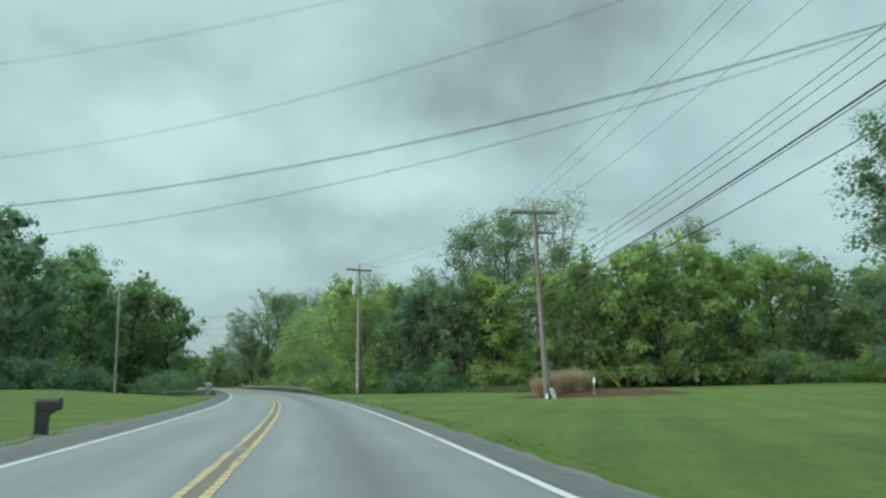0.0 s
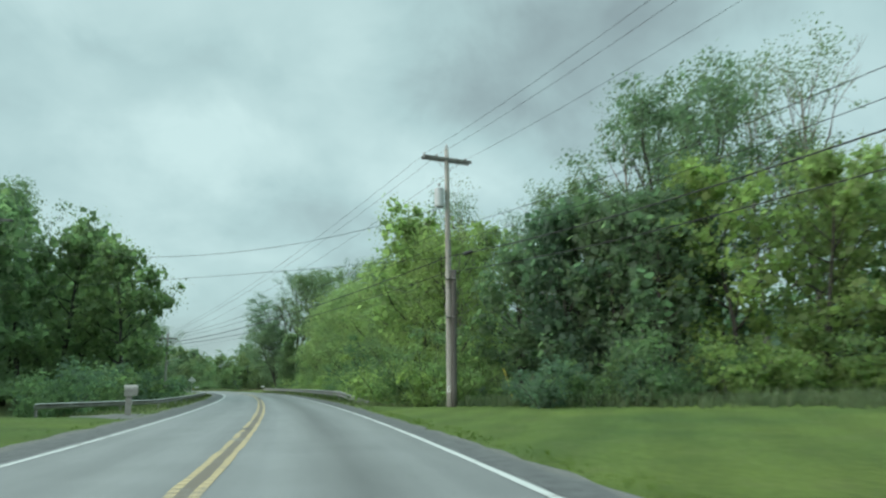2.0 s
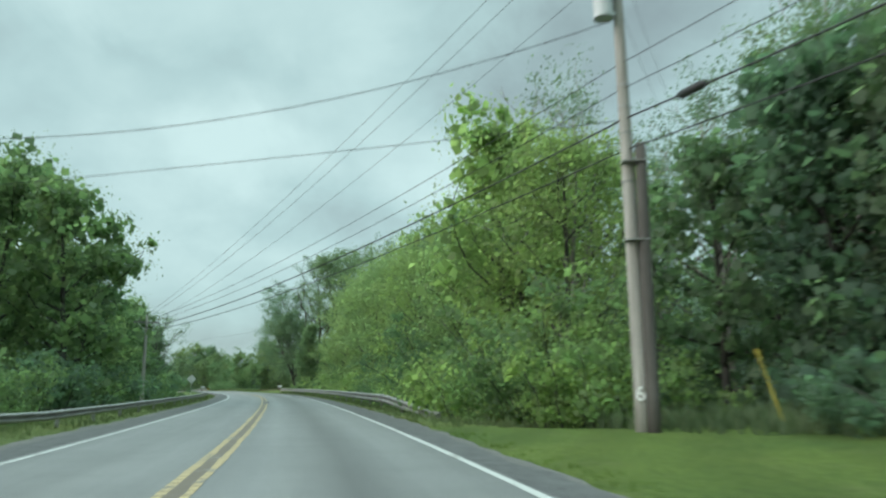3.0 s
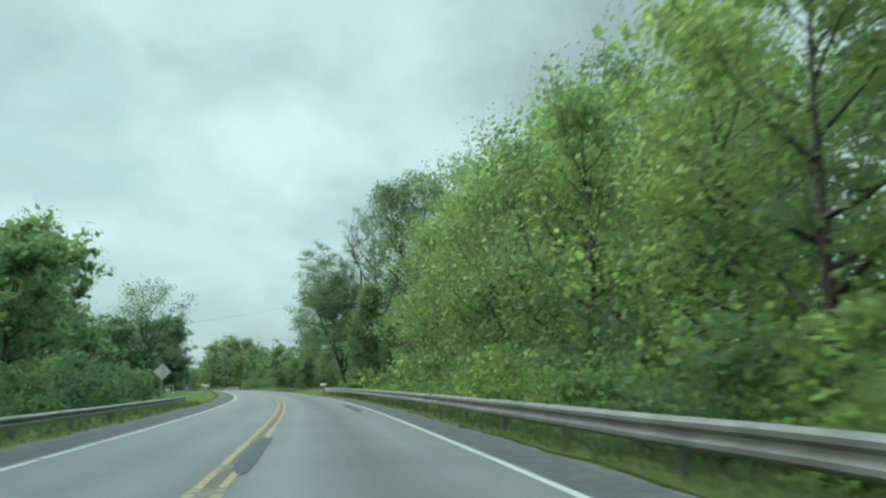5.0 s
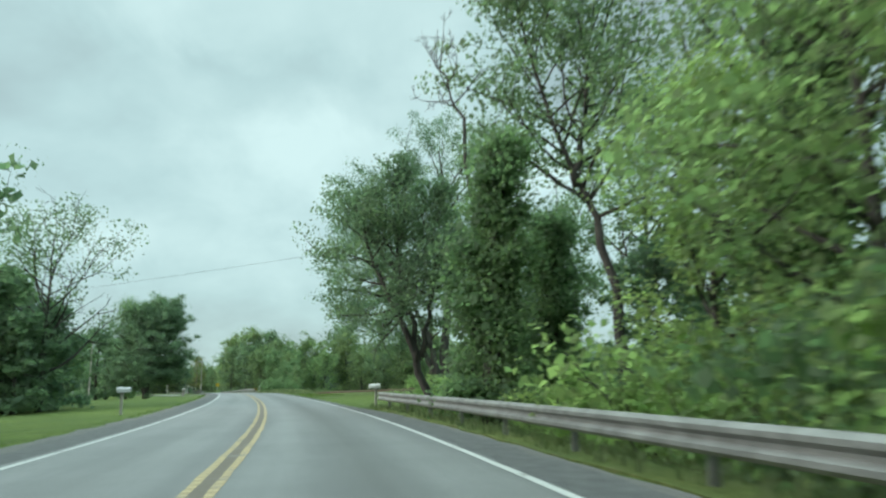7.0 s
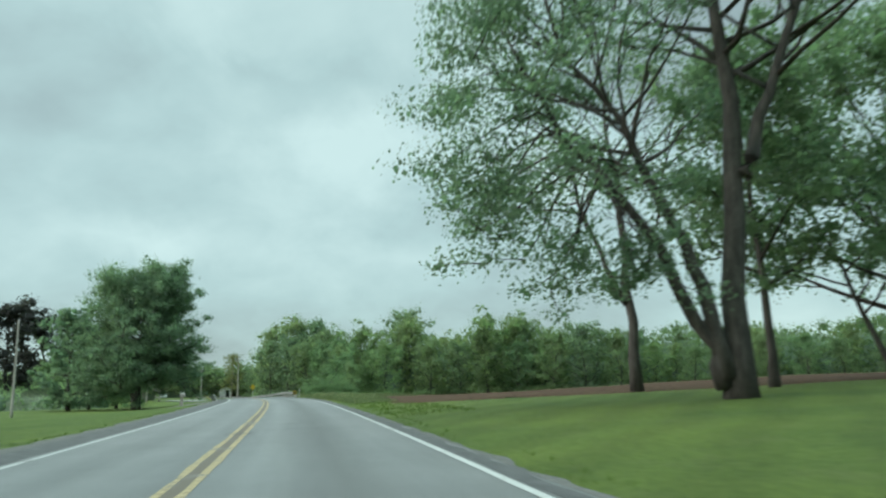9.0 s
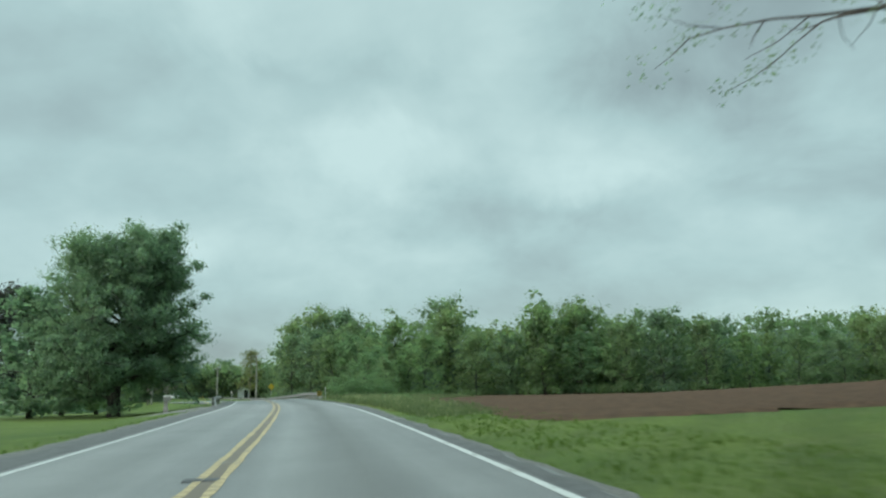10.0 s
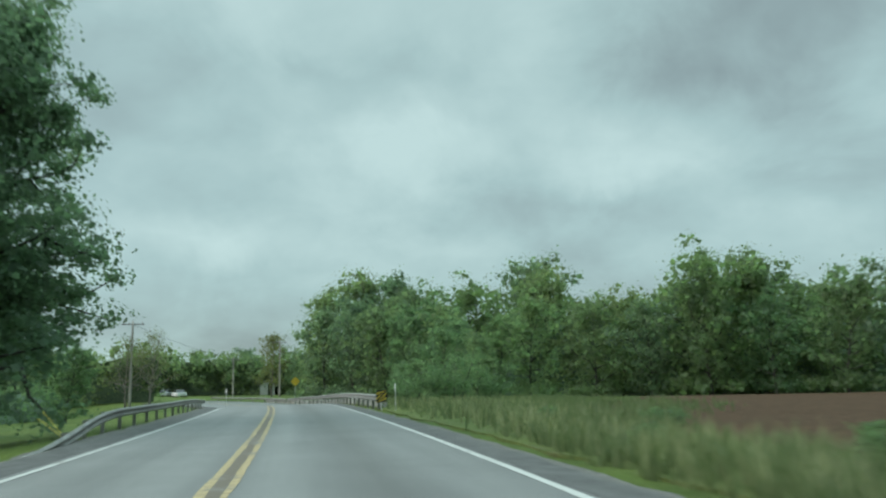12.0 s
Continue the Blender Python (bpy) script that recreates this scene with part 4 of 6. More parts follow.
# leaf green of the added backing sheets, darkened to stand for shade
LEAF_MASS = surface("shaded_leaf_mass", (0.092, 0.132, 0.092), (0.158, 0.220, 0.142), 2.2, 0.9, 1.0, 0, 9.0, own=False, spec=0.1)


def wood_band(points, height, depth, mats, seed, per_metre=1.0, leaf=0.7, label="dense green edge of the far wood", inside=True):
    """A far belt of trees as one mass: clumps of leaves heaped up along a line, with an uneven top."""
    rng = np.random.default_rng(int(seed))
    pts = np.array(points, float)
    seg = np.linalg.norm(np.diff(pts, axis=0), axis=1)
    cum = np.r_[0, np.cumsum(seg)]
    n = int(cum[-1] * per_metre * height / 2.7)
    u = rng.uniform(0, cum[-1], n)
    x, y = np.interp(u, cum, pts[:, 0]), np.interp(u, cum, pts[:, 1])
    crest = np.array([1 + 0.28 * noise.noise((q * 0.11, seed, 0.0)) + 0.16 * noise.noise((q * 0.37, seed, 3.0)) for q in u])
    h = rng.uniform(0.02, 1.0, n) ** 0.8
    back = rng.uniform(0, 1, n) * depth + h * depth * 0.5
    dx, dy = pts[-1] - pts[0]
    k = math.hypot(dx, dy)
    x, y = x - dy / k * back, y + dx / k * back
    c = np.stack([x, y, ground_z(x, y) + h * crest * height * 0.92], 1)

    # lumpy backing sheet behind the leaves, the wood's inner shade put into its colour
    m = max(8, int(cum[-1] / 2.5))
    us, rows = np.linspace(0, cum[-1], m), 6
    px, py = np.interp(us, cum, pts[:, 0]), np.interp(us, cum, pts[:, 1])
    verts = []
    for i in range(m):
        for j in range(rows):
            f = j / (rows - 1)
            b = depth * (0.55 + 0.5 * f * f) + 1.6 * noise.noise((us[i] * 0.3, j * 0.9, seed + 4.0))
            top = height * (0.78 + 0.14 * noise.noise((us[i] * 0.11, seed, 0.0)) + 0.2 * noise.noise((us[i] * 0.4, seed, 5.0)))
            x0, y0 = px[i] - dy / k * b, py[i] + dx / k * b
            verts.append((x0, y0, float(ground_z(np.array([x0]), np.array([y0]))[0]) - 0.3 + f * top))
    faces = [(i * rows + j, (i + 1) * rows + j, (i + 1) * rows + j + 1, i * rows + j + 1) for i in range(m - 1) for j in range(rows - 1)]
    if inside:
        tagged(link_mesh("wood_shade_backing", verts, faces, LEAF_MASS, smooth=True), "leafy backing sheet coloured for the shade inside the wood", "wood", kind="stuff")
    root = tagged(new("far_wood", leaves_mesh("far_wood", c, 22, 1.4, leaf * 0.52, mats, rng, core=0.45 * min(1.0, leaf / 0.7), many=13 if leaf > 0.6 else 20)), label, "wood", kind="stuff")
    return root


wood_band([(-62, 280), (-20, 277), (40, 272), (110, 266)], 11.3, 14.0, LEAF_OLIVE, 1.0, 2.4)
wood_band([(-130, 300), (-116, 291), (-100, 282), (-84, 284), (-62, 280)], 12.4, 10.0, LEAF_OLIVE, 2.0, 2.3)
wood_band([(-118, 330), (-150, 352), (-190, 356), (-230, 345), (-270, 310)], 9.5, 14.0, LEAF_OLIVE, 3.0, 2.1)
wood_band([(-150, 292), (-178, 288), (-205, 275), (-230, 250), (-250, 215), (-262, 160), (-262, 90)], 8.0, 12.0, LEAF_OLIVE, 4.0, 1.3)
wood_band([(-8, 86), (12, 79), (40, 74), (72, 70), (110, 66)], 10.0, 10.0, LEAF_MID, 5.0, 1.8, 0.5)
wood_band([(-8, 132), (2, 112), (12, 92)], 10.0, 8.0, LEAF_MID, 6.0, 1.6, 0.5)
wood_band([(-72, 130), (-68, 114), (-56, 92), (-52, 70), (-62, 46), (-80, 20)], 9.0, 10.0, LEAF_DARK, 7.0, 1.5, 0.5, inside=False)
wood_band([(-134, 236), (-126, 247), (-127, 256), (-133, 264), (-143, 272)], 3.4, 4.0, LEAF_MID, 8.0, 1.6, 0.35, "low brushy bank beyond the bridge")
wood_band([(-140, 240), (-128, 236), (-118, 236)], 4.0, 3.0, LEAF_MID, 9.0, 1.0, 0.45, "clipped green garden hedge")

# garden trees on the left lawn
plant("round", -70.0, 157.0, 9.0, "garden trees", wide=0.9)
plant("dark", -62.0, 156.0, 6.0, "garden trees", wide=1.2)
plant("dark", -66.5, 152.0, 7.5, "garden trees", wide=1.2)
plant("round", -67.0, 163.0, 5.0, "garden trees", wide=1.2)
plant("round", -74.0, 168.0, 5.5, "garden trees", wide=1.2)
plant("round", -104.0, 226.0, 8.0, "garden trees", wide=1.2)
plant("round", -106.5, 224.5, 9.5, "garden trees", wide=1.2)
plant("dark", -104.0, 218.5, 10.5, "garden trees", wide=1.1)
plant("dark", -60.3, 151.3, 4.8, "garden trees", wide=1.5)
plant("dark", -62.8, 153.6, 5.4, "garden trees", wide=1.5)
plant("round", -63.6, 155.2, 8.0, "garden trees", wide=1.1)
plant("dark", -72.0, 150.0, 9.5, "garden trees")
plant("dark", -61.5, 150.5, 7.0, "garden trees", wide=1.3)
plant("dark", -89.2, 175.0, 23.0, "garden trees", wide=0.93)
plant("dark", -68.0, 158.5, 8.0, "garden trees", wide=1.2)
plant("dark", -73.0, 157.0, 9.5, "garden trees", wide=1.2)
plant_beside("round", 144.0, -12.5, 4.6, "garden trees", wide=1.4)
plant_beside("round", 149.0, -15.0, 5.0, "garden trees", wide=1.3)
plant("dark", -66.0, 148.0, 6.5, "garden trees")
for x, y, k, h in ((-149, 256, "copper", 17.5), (-142.5, 258, "copper", 15.5), (-140, 262, "dark", 12), (-158, 250, "copper", 15), (-132, 246, "round", 7), (-126, 242, "round", 6.5), (-120, 250, "round", 6)):
    plant(k, x, y, h, "garden trees", wide=1.25 if k == "copper" else 1.0)

hero = [
    # the big multi-stemmed maple beside the field and its neighbours
    ("broad-crowned multi-stemmed maple on the lawn", (-43.2, 176.4), [
        dict(seed=301, height=20.0, radius=0.44, clear=0.5, reach=4.6, limbs=22, mat=LEAF_DARK, leaf=0.12, per=110, spread=0.6, shape="spread", subs=4, leafy=0.65, core=0.3, many=10,
             way_points=((0.2, 0, -0.3), (0.4, 0.1, 3.6), (0.9, 0.2, 8.4), (0.6, 0.3, 12), (0.4, 0.3, 16), (0, 0.3, 20))),
        dict(seed=302, height=19.0, radius=0.26, clear=0.36, reach=5.0, limbs=22, mat=LEAF_DARK, leaf=0.12, per=62, spread=0.6, shape="spread", subs=4, leafy=0.5, core=0.3, many=10, bias=(0.3, 0, 0),
             way_points=((0.9, 0.2, 7.0), (1.8, 0.1, 9.2), (3.5, 0.3, 14), (4.6, 0.3, 18.5))),
        dict(seed=303, height=18.5, radius=0.27, clear=0.5, reach=4.6, limbs=25, mat=LEAF_DARK, leaf=0.12, per=88, spread=0.64, shape="spread", subs=4, leafy=0.62, core=0.3, many=12, bias=(-0.4, -0.1, 0),
             way_points=((-0.1, -0.1, 0.6), (-0.55, -0.25, 3.2), (-0.95, -0.4, 4.6), (-1.7, -0.6, 6.5), (-2.95, -0.9, 9.3), (-4.4, -1.2, 11.4), (-5.8, -1.5, 16))),
        dict(seed=304, height=14.0, radius=0.29, clear=0.58, reach=3.6, limbs=26, mat=LEAF_DARK, leaf=0.12, per=96, spread=0.64, shape="spread", subs=5, leafy=0.68, core=0.3, many=14, bias=(-0.5, 0.1, -0.15), rise=-0.2, elevation=(-25, 38),
             way_points=((-0.15, 0.0, 0.4), (-0.5, 0.0, 1.6), (-1.5, -0.3, 3.9), (-3.4, -0.7, 7.0), (-5.0, -1.0, 9.0), (-6.4, -1.2, 12.4)))]),
    ("slender two-stemmed maple at the field's edge", (-46.0, 187.0), [
        dict(seed=311, height=13.0, radius=0.26, clear=0.5, reach=4.4, limbs=18, mat=LEAF_DARK, leaf=0.11, per=26, spread=0.5, shape="spread", subs=4, bare=0.3, leafy=0.6,
             way_points=((0, 0, -0.3), (-0.2, 0, 4.4), (-0.2, 0, 9), (-0.5, 0, 11), (-0.8, 0, 16))),
        dict(seed=312, height=12.5, radius=0.16, clear=0.45, reach=4.6, limbs=18, mat=LEAF_DARK, leaf=0.1, per=40, spread=0.48, shape="spread", subs=4, leafy=0.7, bias=(-0.6, -0.1, 0), rise=-0.06,
             way_points=((-0.2, 0, 4.0), (-1.3, -0.2, 6.2), (-2.4, -0.4, 10.4), (-3.4, -0.5, 14.5))),
        dict(seed=313, height=11.5, radius=0.1, clear=0.4, reach=3.4, limbs=12, mat=LEAF_DARK, leaf=0.11, per=30, spread=0.48, shape="spread", subs=4, bare=0.4, leafy=0.5, bias=(0.4, 0, 0),
             way_points=((-0.2, 0, 4.6), (0.9, 0.1, 5.6), (1.6, 0.2, 8.2), (2.2, 0.3, 11), (2.4, 0.3, 13)))]),
    ("dark-leaved maple on the lawn", (-40.8, 183.8), [
        dict(seed=321, height=14.0, radius=0.2, clear=0.3, reach=4.6, limbs=18, mat=LEAF_DARK, leaf=0.16, per=90, spread=0.85, core=0.36, many=20, shape="round", lean=(0.06, 0))]),
    ("dark-leaved spreading maple on the lawn", (-35.3, 187.3), [
        dict(seed=331, height=14.0, radius=0.26, clear=0.22, reach=5.8, limbs=24, mat=LEAF_DARK, leaf=0.16, per=84, spread=0.9, core=0.36, many=20, shape="spread", subs=4),
        dict(seed=332, height=10.0, radius=0.15, clear=0.3, reach=4.0, limbs=10, mat=LEAF_DARK, leaf=0.16, per=80, spread=0.8, core=0.36, many=20, shape="spread", lean=(-0.4, 0))]),
    ("large dense dark-green shade tree beside the driveway", (-95.7, 218.4), [
        dict(seed=341, height=14.9, radius=0.42, clear=0.16, reach=5.5, limbs=82, mat=LEAF_DARK, leaf=0.14, per=88, spread=0.68, core=0.34, many=34, shape="dome", full=True, low=210, skirt=(0.35, 1.12), skirt_at=(0.17, 0.42), subs=4, elevation=(6, 45), rise=0.03),
        dict(seed=342, height=14.2, radius=0.24, clear=0.36, reach=4.2, limbs=26, mat=LEAF_DARK, leaf=0.13, per=120, spread=0.85, core=0.27, many=40, shape="round", lean=(-0.28, -0.08), subs=4)]),
    ("half-bare tree with thin spring leaves", (-60.5, 153.4), [
        dict(seed=351, height=10.2, radius=0.18, clear=0.16, reach=3.9, limbs=26, mat=LEAF_GREY, leaf=0.16, per=34, spread=0.6, shape="spread", bare=0.3, subs=4)]),
    ("tall broadleaf tree beside the lawn", (35.0, 54.5), [
        dict(seed=361, height=21.0, radius=0.4, clear=0.12, reach=6.4, limbs=30, mat=LEAF_DARK, leaf=0.17, per=90, spread=1.0, core=0.36, many=22, shape="round", subs=4, low=16, full=True)]),
    ("pale thin-leaved tree beside the dark pole", (-134.0, 276.0), [
        dict(seed=372, height=7.6, radius=0.13, clear=0.2, reach=2.7, limbs=30, mat=LEAF_BUD, leaf=0.16, per=12, spread=0.5, shape="spread", bare=0.4, trunk=BARK_PALE)]),
    ("pale twiggy tree with few leaves behind the dark pole", (-137.2, 275.6), [
        dict(seed=373, height=7.6, radius=0.12, clear=0.2, reach=2.5, limbs=30, mat=LEAF_BUD, leaf=0.16, per=10, spread=0.5, shape="spread", bare=0.5, trunk=BARK_PALE)]),
    ("pale half-bare tree beyond the railing", (-141.0, 314.0), [
        dict(seed=371, height=10.5, radius=0.16, clear=0.2, reach=3.0, limbs=24, mat=LEAF_BUD, leaf=0.3, per=16, spread=0.7, shape="round", bare=0.3, trunk=BARK_PALE)]),
    ("dead snag leaning out of the wood", (-35.6, 142.6), [
        dict(seed=381, height=13.2, radius=0.11, clear=0.62, reach=2.1, limbs=9, mat=LEAF_GREY, leaf=0.2, per=1, spread=0.3, shape="round", bare=1.0,
             way_points=((0.2, 0, -0.3), (0.1, 0, 5), (-0.1, 0, 10), (-0.6, 0.0, 11.6), (-1.2, 0.0, 13.2)))]),
    ("leaning elm with several stems and drooping leaf sprays", (-38.3, 148.7), [
        dict(seed=391, height=8.6, radius=0.2, clear=0.42, reach=1.9, limbs=24, mat=LEAF_GREY, leaf=0.13, per=44, spread=0.42, shape="spread", subs=4, core=0.3, many=8, elevation=(-25, 60), rise=0.0,
             way_points=((0, 0, -0.3), (-0.5, -0.1, 2.1), (-1.4, -0.3, 4.2), (-2.5, -0.5, 6.4), (-2.9, -0.6, 8.6))),
        dict(seed=392, height=10.0, radius=0.14, clear=0.35, reach=1.9, limbs=22, mat=LEAF_GREY, leaf=0.13, per=44, spread=0.42, shape="spread", subs=4, core=0.3, many=8, elevation=(0, 60),
             way_points=((-0.5, -0.1, 2.0), (-0.75, -0.15, 4.0), (-1.4, -0.3, 6.6), (-1.2, -0.3, 10.0))),
        dict(seed=393, height=9.0, radius=0.12, clear=0.35, reach=1.8, limbs=18, mat=LEAF_GREY, leaf=0.13, per=44, spread=0.42, shape="spread", subs=4, core=0.3, many=8,
             way_points=((-0.4, 0, 2.2), (0.1, 0.1, 5.0), (0.2, 0.2, 9.0)))]),
    ("tall forked tree with light airy leaf clusters", (-30.2, 145.8), [
        dict(seed=395, height=18.0, radius=0.24, clear=0.45, reach=4.0, limbs=24, mat=LEAF_GREY, leaf=0.17, per=40, spread=0.6, shape="spread", subs=4, core=0.34, many=8, bias=(-0.15, 0, 0),
             way_points=((0, 0, -0.3), (-0.3, 0, 4), (-1.0, 0, 7.5), (-1.7, 0, 9.4), (-3.0, 0, 13), (-3.8, 0, 17.2))),
        dict(seed=396, height=18.0, radius=0.15, clear=0.3, reach=3.6, limbs=20, mat=LEAF_GREY, leaf=0.17, per=40, spread=0.6, shape="spread", subs=4, core=0.34, many=8,
             way_points=((-1.7, 0, 9.2), (-1.35, 0.1, 12), (-0.7, 0.2, 17.5)))]),
]
for label, (x, y), stems in hero:
    root = thing("tree", (x, y, ground_at(x, y)), label, "tree")
    for spec in stems:
        grown = grow_tree(**spec)
        for child in list(grown.children):
            child.parent = root
        bpy.data.objects.remove(grown)

for pool in (*KINDS.values(), *SHRUBS.values()):
    for src in pool:
        for child in list(src.children):
            bpy.data.objects.remove(child)
        bpy.data.objects.remove(src)


# ---- railings ----
def beam_profile():
    """Cross-section of a corrugated steel railing beam: (out, up)."""
    return [(0.0, 0.155), (0.028, 0.150), (0.080, 0.108), (0.080, 0.062), (0.022, 0.018), (0.022, -0.018), (0.080, -0.062), (0.080, -0.108), (0.028, -0.150), (0.0, -0.155)]


def railing(label, s0, s1, side_d, top, out, post_gap, dip0=0.0, dip1=0.0, flare0=0.0, flare1=0.0, run=7.0, tall=1.0):
    """A steel beam railing along the road; out = +1 where its face looks towards -d. Ends may dip to the ground and flare away."""
    x0, y0 = beside(s0, side_d)
    root = thing("guard_rail", (float(x0), float(y0), 0.0), label, "guard rail")
    inv = root.matrix_basis.inverted()

    def line(s):
        a0, a1 = smooth01(1 - (s - s0) / run) if dip0 or flare0 else 0.0, smooth01(1 - (s1 - s) / run) if dip1 or flare1 else 0.0
        d = side_d + out * (flare0 * a0 + flare1 * a1) + 0.03 * noise.noise((s * 0.2, side_d, 0))
        z = float(road_z(s)) + top - 0.155 * tall - dip0 * a0 - dip1 * a1 + 0.012 * noise.noise((s * 0.35, side_d, 4))
        return d, z

    step = 3.81
    bounds = list(np.arange(s0, s1, step)) + [s1]
    prof = beam_profile()
    for a, b in zip(bounds[:-1], bounds[1:]):
        if b - a < 0.3:
            continue
        verts, faces = [], []
        ss = np.linspace(a - 0.12, b + 0.0, 5)
        for s in ss:
            d, z = line(s)
            for o, up in prof + [(o - 0.004, up) for o, up in prof[::-1]]:
                x, y = beside(s, d - out * o)
                p = inv @ Vector((float(x), float(y), z + up * tall))
                verts.append(p)
        n = len(prof) * 2
        for i in range(len(ss) - 1):
            for k in range(n):
                k2 = (k + 1) % n
                faces.append((i * n + k, i * n + k2, (i + 1) * n + k2, (i + 1) * n + k))
        faces.append(tuple(range(n)))
        faces.append(tuple((len(ss) - 1) * n + k for k in range(n))[::-1])
        link_mesh("rail_beam", verts, faces, STEEL_OLD, root)
    for s in np.arange(s0 + 0.6, s1 - 0.2, post_gap):
        d, z = line(s)
        x, y = beside(s, d + out * 0.14)
        g = ground_at(x, y)
        if z - g < 0.12:
            continue
        bm = bmesh.new()
        p = inv @ Vector((float(x), float(y), 0))
        h = heading(s)
        hi, lo = z + 0.14 * tall, g - 0.35
        for w, dd in ((0.07, -0.046), (0.07, 0.046)):
            off = Matrix.Rotation(radians(h), 3, "Z") @ Vector((dd, 0, 0))
            box(bm, (0.008, w, hi - lo), (p.x + off.x, p.y + off.y, (hi + lo) / 2), (0, 0, h))
        box(bm, (0.1, 0.008, hi - lo), (p.x, p.y, (hi + lo) / 2), (0, 0, h))
        part("post", bm, STEEL_OLD, root)
        bx, by = beside(s, d + out * 0.035)
        bm = bmesh.new()
        q = inv @ Vector((float(bx), float(by), 0))
        box(bm, (0.07, 0.12, 0.3 * tall), (q.x, q.y, z), (0, 0, h))
        part("blockout", bm, STEEL_OLD, root)
    return root


railing("long weathered steel railing with a low buried end", 75.5, 154.0, 4.85, 0.65, 1, 3.81, dip0=0.5, flare0=0.9, tall=1.1)
railing("weathered steel railing in front of the wooded bank", 65.0, 126.5, -4.75, 0.46, -1, 3.81, dip0=0.0, dip1=0.0, flare0=3.4, tall=0.72)
railing("weathered steel railing that dips to the driveway", 229.2, 272.0, -4.4, 0.58, -1, 2.4, dip0=0.62, flare0=-0.5, run=12.0, tall=0.85)
railing("steel railing on the bridge approach", 248.0, 291.0, 4.4, 0.63, 1, 1.905, dip1=0.1, tall=0.9)
railing("low steel railing round the bend past the bridge", 292.5, 318.0, 4.6, 0.48, 1, 3.81, tall=0.7)


def bridge_kerb():
    bm = bmesh.new()
    for s in np.arange(251, 300, 2.0):
        a, b = beside(s, 5.1), beside(s + 2.0, 5.1)
        m = (a + b) / 2
        box(bm, (0.3, 2.02, 0.34), (float(m[0]), float(m[1]), float(road_z(s + 1)) + 0.1), (0, 0, heading(s + 1)), 0.02)
    return tagged(part("bridge_kerb", bm, CONCRETE), "weathered concrete kerb of the small bridge", "kerb", kind="structure")


bridge_kerb()


# ---- poles, lines ----
def catenary(a, b, sag, n=24):
    a, b = np.array(a, float), np.array(b, float)
    f = np.linspace(0, 1, n + 1)[:, None]
    p = a + (b - a) * f
    p[:, 2] -= 4 * sag * (f * (1 - f))[:, 0]
    return p


def cable(label, a, b, sag, r, name="overhead_cable"):
    pts = catenary(a, b, sag)
    v, f = tube_rings([(pts, np.full(len(pts), r))], 5)
    return tagged(link_mesh(name, v, f, CABLE, smooth=True), label, "cable", "overhead cables")


def insulator(bm, at):
    x, y, z = at
    rod(bm, (x, y, z), (x, y, z + 0.10), 0.018, 0.018, 8)
    for k, r in enumerate((0.065, 0.055, 0.042)):
        rod(bm, (x, y, z + 0.08 + 0.045 * k), (x, y, z + 0.115 + 0.045 * k), r, r * 0.8, 10)
    return bm


